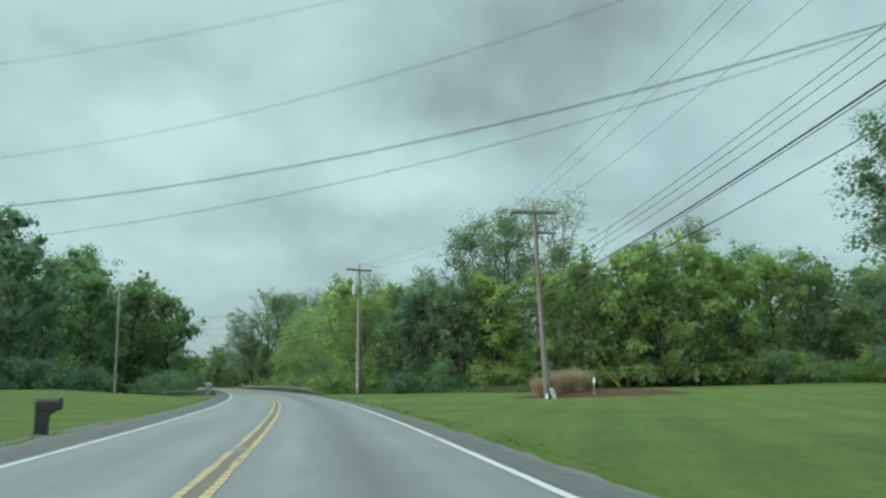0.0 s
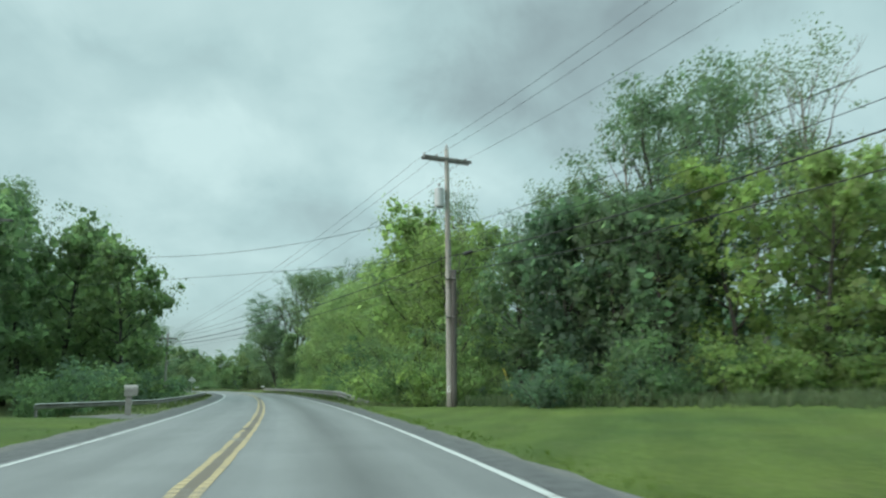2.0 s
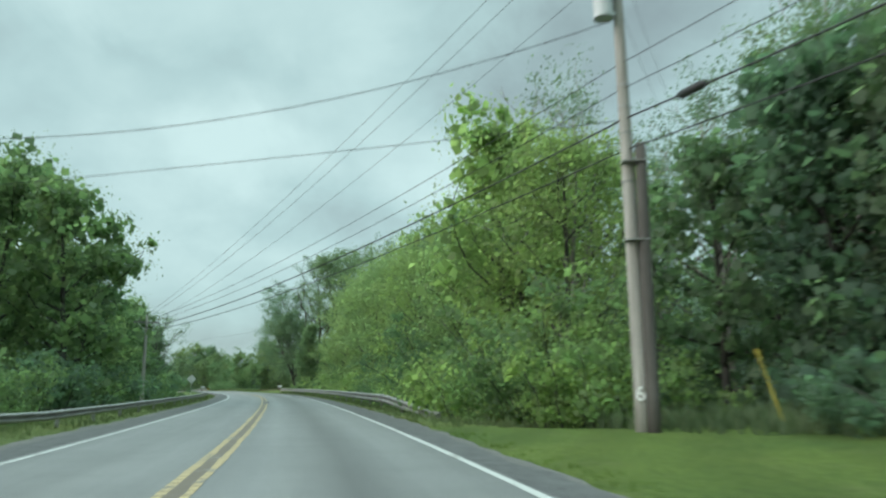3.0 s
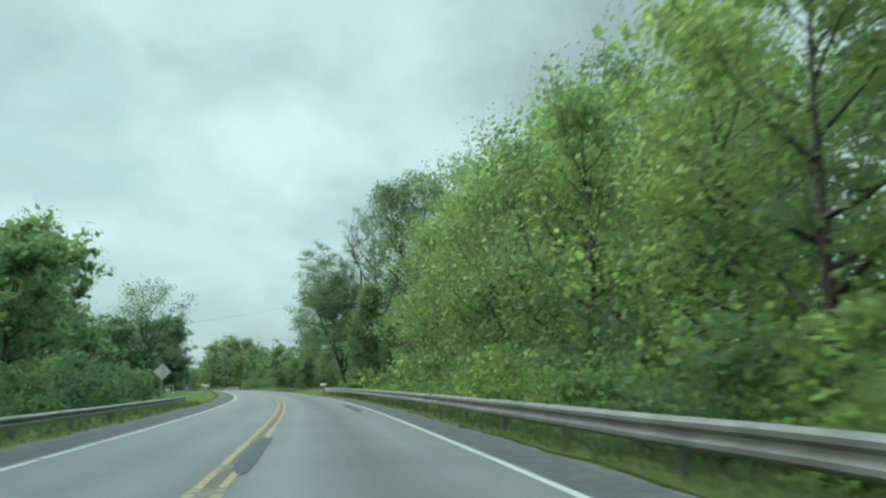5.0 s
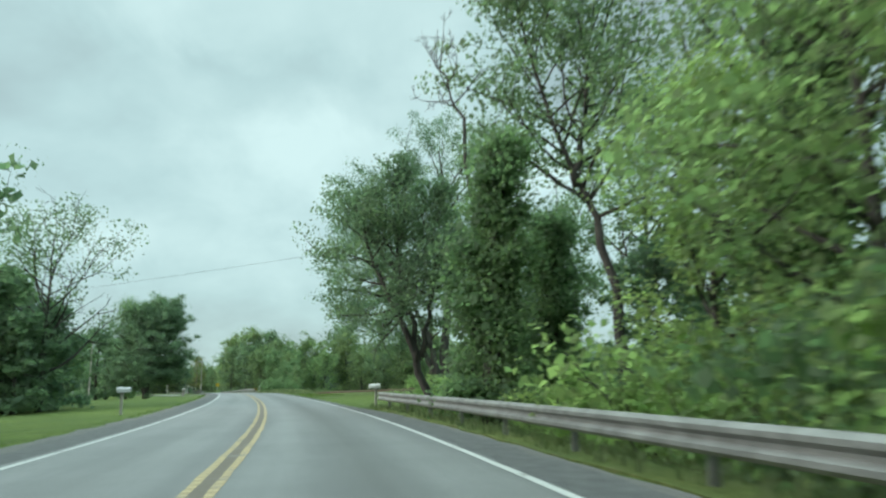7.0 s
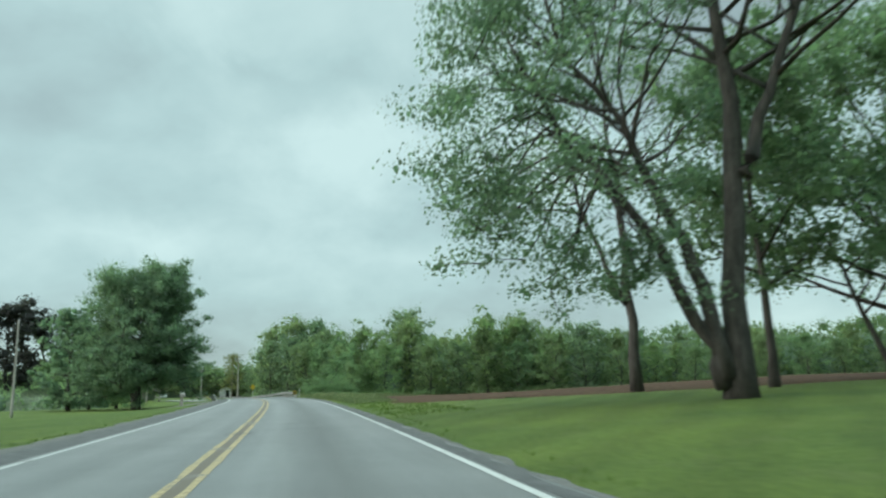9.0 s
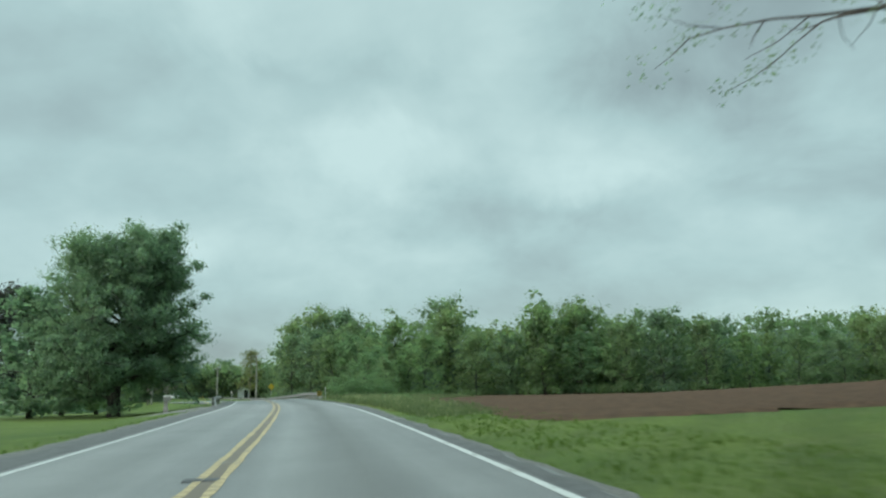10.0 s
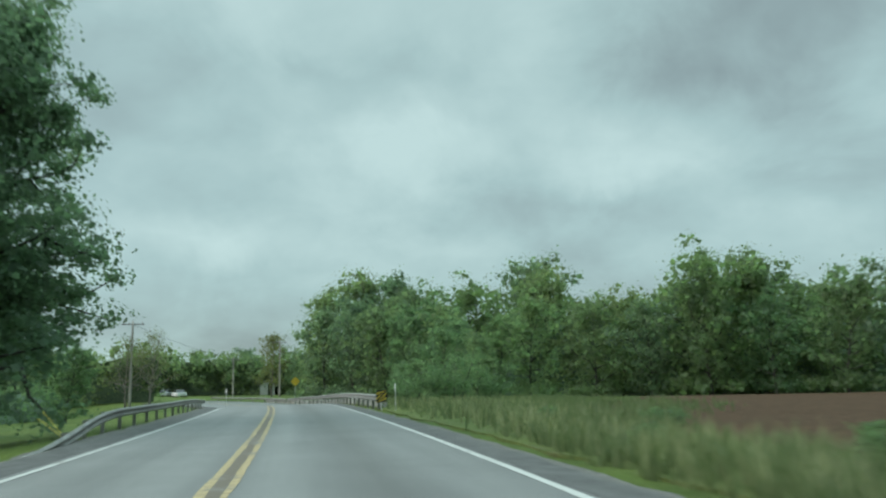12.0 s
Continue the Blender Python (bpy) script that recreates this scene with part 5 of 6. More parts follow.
def utility_pole(label, base, top_offset, height, arms, arm_turn, r0=0.17, transformer=None, insulators=(-1.08, -0.45, 1.08), top_pin=True, drops=False, wraps=(), wood=POLE_WOOD):
    """Wooden pole with crossarms (height, length, doubled), insulators and, if asked, a transformer can."""
    root = thing("utility_pole", base, label, "utility pole")
    lx, ly = top_offset
    fr = np.linspace(0, 1, 13)
    pts = np.stack([lx * fr, ly * fr, height * fr - 0.3 * (fr == 0)], 1)
    v, fa = tube_rings([(pts, r0 * (1 - 0.42 * fr))], 14)
    link_mesh("shaft", v, fa, wood, root, smooth=True)
    c, s = math.cos(radians(arm_turn)), math.sin(radians(arm_turn))
    for h, ln, doubled in arms:
        f = h / height
        px, py = lx * f, ly * f
        for side in ((-1, 1) if doubled else (1,)):
            bm = bmesh.new()
            box(bm, (ln, 0.10, 0.12), (px - s * 0.15 * side, py + c * 0.15 * side, h), (0, 0, arm_turn), 0.008)
            part("crossarm", bm, POLE_GREY, root)
        for sd_ in (-1, 1):
            bm = bmesh.new()
            rod(bm, (px + c * 0.55 * sd_, py + s * 0.55 * sd_, h - 0.06), (px, py, h - 0.55), 0.014, 0.014, 6)
            part("brace", bm, STEEL, root)
        for o in insulators:
            if abs(o) < ln / 2:
                part("insulator", insulator(bmesh.new(), (px + c * o - s * 0.15, py + s * o + c * 0.15, h + 0.05)), PORCELAIN, root)
    if top_pin:
        part("insulator", insulator(bmesh.new(), (lx, ly, height - 0.02)), PORCELAIN, root)
    if drops:
        h = arms[-1][0]
        f = h / height
        for o in (-1.05, -0.4, 1.0):
            px, py = lx * f + c * o - s * 0.15, ly * f + s * o + c * 0.15
            bm = bmesh.new()
            rod(bm, (px, py, h - 0.05), (px, py, h - 0.36), 0.05, 0.035, 10)
            rod(bm, (px, py, h - 0.12), (px, py, h - 0.16), 0.075, 0.075, 10)
            part("cutout", bm, PORCELAIN, root)
            k = (h - 1.9) / height
            pts = catenary((px, py, h - 0.36), (lx * k, ly * k, h - 1.9), 0.28, 10)
            v, fa = tube_rings([(pts, np.full(len(pts), 0.016))], 6)
            link_mesh("riser_cable", v, fa, CABLE, root, smooth=True)
    if transformer:
        h, off = transformer
        f = h / height
        px, py = lx * f - c * off, ly * f - s * off
        bm = bmesh.new()
        rod(bm, (px, py, h - 0.42), (px, py, h + 0.40), 0.215, 0.215, 20)
        rod(bm, (px, py, h + 0.40), (px, py, h + 0.48), 0.225, 0.12, 20)
        can = part("transformer", bm, GREY_PAINT, root, "grey steel transformer can", smooth=False)
        part("bushing", insulator(bmesh.new(), (px, py, h + 0.47)), PORCELAIN, can)
        for up in (0.2, -0.25):
            bm = bmesh.new()
            box(bm, (off, 0.06, 0.08), (px + c * off * 0.5, py + s * off * 0.5, h + up), (0, 0, arm_turn))
            part("bracket", bm, STEEL, can)
    for h in wraps:
        f = h / height
        bm = bmesh.new()
        rod(bm, (lx * f, ly * f, h - 0.03), (lx * f, ly * f, h + 0.03), r0 * (1 - 0.42 * f) + 0.012, None, 12)
        part("band", bm, STEEL_OLD, root)
    return root


def guy(label, high, anchor, guards=((0.06, 2.4),)):
    """A stay wire from the pole to an anchor, with yellow guards at its foot."""
    root = thing("guy_wire", anchor, label, "guy wire")
    h = Vector(high) - Vector(anchor)
    for k, (off, ln) in enumerate(guards):
        tip = Vector((h.x, h.y + 0.1 * k, h.z * (1 - off)))
        bm = bmesh.new()
        rod(bm, (0, 0, -0.2), tip, 0.004, 0.004, 5)
        part("wire", bm, CABLE, root)
        bm = bmesh.new()
        way = tip.normalized()
        rod(bm, way * 0.15, way * (0.15 + ln), 0.009, 0.009, 10)
        part("guard", bm, YELLOW_GUARD, root, "yellow plastic guard")
    return root


P1, P2 = (5.31, 39.26), (-7.88, 66.55)
P1Z, P2Z = ground_at(*P1), ground_at(*P2)
ARM = math.degrees(math.atan2(P2[1] - P1[1], P2[0] - P1[0])) - 90
utility_pole("weathered leaning wooden pole with two crossarms", (*P1, P1Z), (-0.5, -0.45), 10.4, [(9.95, 2.45, True), (8.85, 2.4, False)], ARM - 20, drops=True, wraps=(2.1,), wood=POLE_GREY)
pole_two = utility_pole("tall weathered wooden pole with transformer and double crossarm", (*P2, P2Z), (-0.05, 0.1), 11.75, [(11.2, 2.45, True)], ARM + 4,
                        transformer=(9.35, 0.42), wraps=(5.2, 5.6, 6.3, 6.9, 7.4))
utility_pole("plain wooden pole beside the lawn", (9.2, 9.0, ground_at(9.2, 9.0)), (0, 0), 10.8, [(10.3, 2.45, False)], 0)
utility_pole("thin pale wooden pole in front of trees", (-30.3, 68.0, ground_at(-30.3, 68.0)), (-0.3, 0.2), 10.2, [(9.8, 1.8, False)], 20, 0.13)
utility_pole("wooden pole at the garden edge", (-27.0, 20.3, ground_at(-27.0, 20.3)), (0, 0), 10.6, [(10.2, 1.8, False)], 60, 0.14)
utility_pole("short wooden pole among roadside trees", (-34.5, 98.5, ground_at(-34.5, 98.5)), (0, 0), 5.9, [(5.5, 1.6, False)], ARM + 8, 0.14)
utility_pole("dark wooden pole beyond the railing", (-136.0, 275.0, ground_at(-136.0, 275.0)), (0, 0), 10.2, [(9.8, 2.6, False)], 40)
utility_pole("wooden pole far down the road", (-157.0, 326.0, ground_at(-157.0, 326.0)), (0, 0), 7.5, [(7.1, 2.2, False)], 40)

utility_pole("wooden pole beside a pale tree", (-138.5, 312.5, ground_at(-138.5, 312.5)), (0, 0), 9.5, [(9.1, 2.2, False)], 40)
utility_pole("slim grey pole in the garden", (-88.0, 195.0, ground_at(-88.0, 195.0)), (0, 0), 6.8, [], 0, 0.1, insulators=(), top_pin=False)

# the painted number on the tall pole
def pole_number():
    cu = bpy.data.curves.new("pole_number", "FONT")
    cu.body, cu.size, cu.extrude, cu.align_x = "6", 0.42, 0.002, "CENTER"
    tmp = bpy.data.objects.new("pole_number", cu)
    scene.collection.objects.link(tmp)
    dg = bpy.context.evaluated_depsgraph_get()
    me = bpy.data.meshes.new_from_object(tmp.evaluated_get(dg))
    bpy.data.objects.remove(tmp)
    me.materials.clear()
    me.materials.append(WHITE_PAINT)
    ob = new("painted_number", me)
    ob.parent = pole_two
    ob.matrix_basis = pose(-0.06, -0.176, 0.62, 90, 0, -12)
    tagged(ob, "white painted digit on the pole")


pole_number()



def stub_pole():
    """The cut-off older pole that still stands against the tall one."""
    root = thing("stub_pole", (P2[0] + 0.17, P2[1] - 0.22, P2Z), "dark cut-off old wooden pole lashed to the tall pole", "utility pole")
    fr = np.linspace(0, 1, 9)
    v, fa = tube_rings([(np.stack([0.06 * fr, 0.08 * fr, 6.0 * fr - 0.3 * (fr == 0)], 1), 0.135 * (1 - 0.15 * fr))], 14)
    link_mesh("shaft", v, fa, STUB_WOOD, root, smooth=True)
    for h in (3.9, 5.6):
        bm = bmesh.new()
        box(bm, (0.50, 0.40, 0.03), (-0.10, 0.12, h), (0, 0, 0), 0.012)
        part("band", bm, STEEL_OLD, root)
    return root


STUB_WOOD = surface("dark_old_pole_wood", (0.055, 0.051, 0.046), (0.125, 0.115, 0.105), 3.0, 0.95, 0.6, 0, 40.0, (1, 1, 0.06), 0.2)
stub_pole()
anchor = (9.33, 39.6)
guy("steel stay wires with yellow guards at their foot", (P1[0] - 0.45, P1[1] - 0.4, P1Z + 9.6), (*anchor, ground_at(*anchor) + 0.35), ((0.48, 2.3), (0.4, 2.3), (0.0, 2.4)))
anchor2 = (-5.1, 66.6)
guy("steel stay wire with yellow guards in the brush", (P2[0], P2[1], P2Z + 10.6), (*anchor2, ground_at(*anchor2)), ((0.0, 1.5), (0.12, 1.5)))
anchor3 = (-86.3, 217.3)
guy("pair of yellow stay guards on the lawn", (-93.5, 215.0, 8.0), (*anchor3, ground_at(*anchor3)), ((0.0, 0.8), (0.35, 0.8)))

# cables: along the right-hand poles
for o in (-1.08, -0.45, 1.08):
    c, s_ = math.cos(radians(ARM)), math.sin(radians(ARM))
    pa = (9.2 + o, 9.0, ground_at(9.2, 9.0) + 10.5)
    pb = (P1[0] - 0.47 + c * o, P1[1] - 0.4 + s_ * o, P1Z + 10.3)
    pc = (P2[0] - 0.05 + c * o, P2[1] + 0.1 + s_ * o, P2Z + 11.4)
    pd = (-34.5 + c * o * 0.5, 98.5 + s_ * o * 0.5, 5.4)
    cable("thin bare overhead power line", pa, pb, 0.35, 0.007)
    cable("thin bare overhead power line", pb, pc, 0.4, 0.007)
    cable("thin bare overhead power line", pc, pd, 0.7, 0.007)
for za, zb, r in ((8.2, 6.9, 0.010), (7.95, 6.6, 0.010), (7.65, 6.3, 0.010), (7.15, 5.75, 0.024), (7.05, 5.65, 0.012), (6.3, 5.0, 0.016)):
    cable("black overhead telephone cable", (9.2, 9.0, za), (P1[0] - 0.25, P1[1] - 0.2, zb), 0.35, r)
for za, zb, zc, r in ((6.9, 8.0, 5.9, 0.010), (6.3, 7.4, 5.7, 0.010), (5.75, 6.7, 5.4, 0.022), (5.0, 6.0, 5.2, 0.016)):
    cable("black overhead telephone cable", (P1[0] - 0.25, P1[1] - 0.2, za), (P2[0], P2[1], zb), 0.5, r)
    cable("black overhead telephone cable", (P2[0], P2[1], zb), (-34.5, 98.5, zc - 0.5), 0.6, r)
# across the road
for za, zb, sag, r in ((9.5, 10.45, 2.1, 0.005), (8.9, 8.6, 3.0, 0.005), (6.7, 6.85, 2.1, 0.011), (6.8, 5.95, 2.4, 0.006)):
    cable("overhead service cable crossing the road", (9.2, 9.0, za), (-27.0, 20.3, zb), sag, r)
cable("overhead service cable crossing the road", (P2[0], P2[1], P2Z + 9.0), (-30.3, 68.0, 8.0), 1.4, 0.011)
cable("overhead service cable crossing the road", (P2[0], P2[1], P2Z + 6.6), (-30.3, 68.0, 5.7), 0.1, 0.009)
cable("overhead service cable crossing the road", (-36.0, 170.4, 12.4), (-72.0, 154.0, 5.2), 0.2, 0.008)
cable("far overhead power line", (-136.0, 275.0, 8.4), (-157.0, 326.0, 5.8), 0.5, 0.02)


def splice_case(a, b, f):
    """The dark closure that hangs on a telephone cable."""
    p = np.array(a) + (np.array(b) - np.array(a)) * f
    w = Vector(np.array(b) - np.array(a)).normalized()
    bm = bmesh.new()
    c = Vector(p)
    rod(bm, c - w * 0.32, c + w * 0.32, 0.085, None, 12)
    rod(bm, c - w * 0.42, c - w * 0.32, 0.03, 0.085, 12)
    rod(bm, c + w * 0.32, c + w * 0.42, 0.085, 0.03, 12)
    return tagged(part("splice_case", bm, CABLE, smooth=True), "black splice closure hung on a cable", "splice case")


splice_case((P1[0] - 0.25, P1[1] - 0.2, 5.75 - 0.12), (P2[0], P2[1], 6.7 - 0.12), 0.93)


# ---- mailboxes, signs, markers ----
def rounded_box(bm, w, ln, h, at, turn):
    """A mailbox body: a box with a barrel top, lengthwise along y."""
    prof = [(-w / 2, 0), (w / 2, 0), (w / 2, h * 0.55)] + [(w / 2 * math.cos(a), h * 0.55 + h * 0.45 * math.sin(a)) for a in np.linspace(0.3, math.pi - 0.3, 7)] + [(-w / 2, h * 0.55)]
    rings = []
    m = pose(*at, 0, 0, turn)
    for y in (-ln / 2, ln / 2):
        rings.append([bm.verts.new(m @ Vector((x, y, z))) for x, z in prof])
    n = len(prof)
    for k in range(n):
        bm.faces.new((rings[0][k], rings[0][(k + 1) % n], rings[1][(k + 1) % n], rings[1][k]))
    bm.faces.new(rings[0][::-1])
    bm.faces.new(rings[1])
    return bm


def mailbox(label, s, d, height, body_mat, post_mat, turn, w=0.2, ln=0.5, h=0.24, post=0.1, flag=True, plinth=0.0, shift=0.06, bracket=False):
    at = spot(s, d)
    root = thing("mailbox", at, label, "mailbox", "", heading(s) + turn)
    bm = bmesh.new()
    box(bm, (post, post, height - h + 0.25), (0, 0, (height - h) / 2 - 0.125), (0, 0, 0), 0.006)
    part("post", bm, post_mat, root)
    if plinth:
        bm = bmesh.new()
        box(bm, (plinth, plinth, 0.5), (0, 0, 0.1), (0, 0, 0), 0.02)
        part("plinth", bm, post_mat, root)
    body = part("box", rounded_box(bmesh.new(), w, ln, h, (0, -shift, height - h), 0), body_mat, root)
    bm = bmesh.new()
    box(bm, (w * 0.96, 0.012, h * 0.85), (0, -shift - ln / 2 - 0.004, height - h * 0.53), (0, 0, 0), 0.004)
    part("door", bm, body_mat, body)
    if bracket:
        # the sloping shoulder between post and box
        bm = bmesh.new()
        side = [(-post / 2 + 0.004, height - h + 0.002), (-shift - ln / 2 + 0.05, height - h + 0.002), (-post / 2 + 0.004, height - h - 0.12)]
        rings = [[bm.verts.new((x, y, z)) for y, z in side] for x in (-post * 0.46, post * 0.46)]
        bm.faces.new(rings[0])
        bm.faces.new(rings[1][::-1])
        for k in range(3):
            bm.faces.new((rings[0][k], rings[1][k], rings[1][(k + 1) % 3], rings[0][(k + 1) % 3]))
        bmesh.ops.recalc_face_normals(bm, faces=bm.faces[:])
        part("bracket", bm, post_mat, root)
    if flag:
        bm = bmesh.new()
        box(bm, (0.008, 0.03, 0.2), (w / 2 + 0.01, 0.05, height - 0.05))
        part("flag", bm, body_mat, body)
    return root


mailbox("black metal mailbox on a black post beside the driveway", 16.8, -4.5, 0.78, BLACK_PAINT, BLACK_PAINT, 90, 0.26, 0.46, 0.27, 0.23, False, shift=0.11, bracket=True)
STONE_TAN = surface("tan_cast_stone", (0.24, 0.21, 0.19), (0.40, 0.36, 0.32), 6.0, 0.9, 0.4)
PLASTIC_TAN = surface("sun_bleached_tan_plastic", (0.20, 0.185, 0.165), (0.29, 0.275, 0.25), 3.0, 0.6, 0.1)
mailbox("bulky tan plastic mailbox on a square post", 64.2, -4.75, 1.12, PLASTIC_TAN, PLASTIC_TAN, 100, 0.32, 0.46, 0.40, 0.22, False)
mailbox("white metal mailbox past the railing's end", 156.0, 5.0, 1.0, WHITE_PAINT, POLE_WOOD, -90, 0.2, 0.5, 0.2)
mailbox("pale grey mailbox on a post beside the lawn", 153.5, -5.3, 1.05, GREY_PAINT, POLE_WOOD, 90, 0.2, 0.5, 0.2)
mailbox("large tan mailbox on a plinth at a driveway", 229.8, -6.9, 1.12, PLASTIC_TAN, STONE_TAN, 90, 0.30, 0.44, 0.38, 0.2, True, 0.27)


def diamond_sign(label, s, d, turn, size, centre, back):
    at = spot(s, d)
    root = thing("road_sign", at, label, "road sign", "", heading(s) + turn)
    bm = bmesh.new()
    rod(bm, (0, 0.03, -0.3), (0, 0.03, centre + size * 0.55), 0.028, None, 8)
    part("post", bm, STEEL, root)
    bm = bmesh.new()
    box(bm, (size, 0.006, size), (0, 0, centre), (0, 45, 0), 0.002)
    plate = part("plate", bm, back, root)
    bm = bmesh.new()
    for z in (centre - 0.2, centre + 0.2):
        rod(bm, (0, -0.006, z), (0, 0.02, z), 0.014, None, 8)
    part("bolt", bm, STEEL, plate)
    return root


SIGN_BACK = surface("bare_aluminium_sheet", (0.46, 0.47, 0.46), (0.58, 0.59, 0.58), 3.0, 0.5, 0.03, 0.2, 30.0)
SIGN_YELLOW = surface("yellow_sign_sheet", (0.52, 0.34, 0.03), (0.62, 0.42, 0.05), 3.0, 0.45, 0.02)
diamond_sign("diamond road sign seen from its bare metal back", 131.3, -6.5, 180, 0.66, 1.85, SIGN_BACK)
diamond_sign("small yellow diamond curve sign beyond the bridge", 300.0, 8.0, 0, 0.75, 2.25, SIGN_YELLOW)


def striped_marker(s, d):
    at = spot(s, d, -0.22)
    root = thing("object_marker", at, "yellow and black striped hazard marker at the bridge", "hazard marker", "", heading(s) + 4)
    bm = bmesh.new()
    rod(bm, (0, 0.03, -0.3), (0, 0.03, 1.05), 0.025, None, 8)
    part("post", bm, STEEL, root)
    bm = bmesh.new()
    box(bm, (0.42, 0.006, 0.5), (0, 0, 0.8), (0, 0, 0), 0.002)
    plate = part("panel", bm, SIGN_YELLOW, root)
    w, z0, z1 = 0.21, 0.55, 1.05
    for k in range(-2, 4):
        base = z0 + k * 0.2
        pts = [(-w, base), (w, base + 0.42), (w, base + 0.52), (-w, base + 0.1)]
        clipped = []
        for p in pts:
            clipped.append((p[0], min(max(p[1], z0), z1)))
        if max(c[1] for c in clipped) - min(c[1] for c in clipped) < 0.03:
            continue
        bm = bmesh.new()
        ring = [bm.verts.new((x, -0.0065, z)) for x, z in clipped]
        bm.faces.new(ring)
        ext = bmesh.ops.extrude_face_region(bm, geom=bm.faces[:])
        bmesh.ops.translate(bm, vec=(0, -0.002, 0), verts=[v for v in ext["geom"] if isinstance(v, bmesh.types.BMVert)])
        part("stripe", bm, BLACK_PAINT, plate)
    return root


striped_marker(247.4, 4.5)


def stake(label, at, height, top_mat, wide=0.13):
    root = thing("marker_stake", at, label, "marker post")
    bm = bmesh.new()
    rod(bm, (0, 0, -0.2), (0, 0, height), 0.02, None, 8)
    part("stake", bm, STEEL, root)
    bm = bmesh.new()
    box(bm, (wide, 0.012, 0.3), (0, -0.02, height - 0.1), (0, 0, 0), 0.003)
    part("plate", bm, top_mat, root)
    return root


stake("short post with a small white plate", (7.88, 39.62, ground_at(7.88, 39.62)), 0.95, WHITE_PAINT)
stake("white-tipped delineator post beside the bridge", spot(246.5, 4.95), 1.05, WHITE_PAINT, 0.06)
stake("white sign plate on a thin post", (-106.9, 252.8, ground_at(-106.9, 252.8)), 1.4, WHITE_PAINT)


# ---- planted bed by the leaning pole ----
DRY_GRASS = leaf_material("dry_ornamental_grass", (0.24, 0.175, 0.140), (0.34, 0.265, 0.215), (0.43, 0.345, 0.285), 0.3, 0.7)


def blades(rng, n, centre, radius, length, width, lean, mat, name):
    """Narrow blades that rise from a tuft and bend outwards."""
    a = rng.uniform(0, 6.283, n)
    r = radius * np.sqrt(rng.uniform(0, 1, n))
    base = np.stack([centre[0] + np.cos(a) * r, centre[1] + np.sin(a) * r, np.full(n, centre[2])], 1)
    ln = length * rng.uniform(0.6, 1.15, n)
    out = np.stack([np.cos(a), np.sin(a), np.zeros(n)], 1) * (lean * rng.uniform(0.2, 1.0, n) * (0.3 + r / max(radius, 1e-6)))[:, None] + rng.normal(size=(n, 3)) * 0.12
    up = np.array([0, 0, 1.0])
    mid = base + (out * 0.35 + up * 0.6) * ln[:, None]
    tip = base + (out * 1.0 + up * 1.0) * ln[:, None]
    side = np.stack([-np.sin(a), np.cos(a), np.zeros(n)], 1) * (width * rng.uniform(0.6, 1.3, n))[:, None]
    v = np.stack([base - side, base + side, mid + side * 0.9, tip, tip, mid - side * 0.9], 1)
    q = np.stack([v[:, 0], v[:, 1], v[:, 2], v[:, 5], v[:, 5], v[:, 2], v[:, 3] + side * 0.15, v[:, 4] - side * 0.15], 1).reshape(-1, 3)
    return quads_mesh(name, q, mat)


def ornamental_grass(x, y, height, seed):
    rng = np.random.default_rng(seed)
    root = thing("ornamental_grass", (x, y, ground_at(x, y) + 0.1), "tall clump of dry tan ornamental grass", "ornamental grass", "grass clumps by the pole")
    ob = new("tuft", blades(rng, 1400, (0, 0, -0.05), 0.32, height, 0.010, 0.55, DRY_GRASS, "tuft"))
    ob.parent = root
    return root


for k, (x, y, h) in enumerate(((5.1, 40.6, 0.9), (6.2, 40.7, 1.15), (6.75, 40.9, 1.2), (7.3, 40.8, 1.25))):
    ornamental_grass(x, y, h, 400 + k)


def mulch_bed():
    bm = bmesh.new()
    rows, n = 7, 36
    c = (8.6, 41.0)
    grid = []
    for i in range(rows):
        f = i / (rows - 1)
        ring = []
        for k in range(n):
            a = 2 * math.pi * k / n
            w = 1 + 0.12 * noise.noise((math.cos(a) * 2, math.sin(a) * 2, 3))
            x, y = c[0] + math.cos(a) * 5.2 * f * w, c[1] + math.sin(a) * 1.7 * f * w
            z = ground_at(x, y) + 0.36 * (1 - f ** 2) - 0.02 * f + 0.03 * noise.noise((x * 3, y * 3, 1))
            ring.append(bm.verts.new((x, y, z)))
        grid.append(ring)
    for i in range(rows - 1):
        for k in range(n):
            bm.faces.new((grid[i][k], grid[i + 1][k], grid[i + 1][(k + 1) % n], grid[i][(k + 1) % n]))
    bmesh.ops.remove_doubles(bm, verts=bm.verts, dist=0.001)
    return tagged(part("mulch_bed", bm, MULCH, smooth=True), "low mound of dark brown mulch", "planting bed", kind="structure")


mulch_bed()


def pole_foot_box():
    root = thing("conduit_box", (P1[0] + 0.3, P1[1] - 0.1, ground_at(P1[0] + 0.3, P1[1] - 0.1)), "pale grey conduit boot at the pole's foot", "conduit box")
    bm = bmesh.new()
    box(bm, (0.22, 0.18, 0.7), (0, 0, 0.2), (0, -18, 0), 0.02)
    part("cover", bm, GREY_PAINT, root)
    bm = bmesh.new()
    box(bm, (0.14, 0.12, 0.26), (-0.35, -0.15, 0.1), (0, 0, 0), 0.02)
    part("marker", bm, WHITE_PAINT, root)


pole_foot_box()


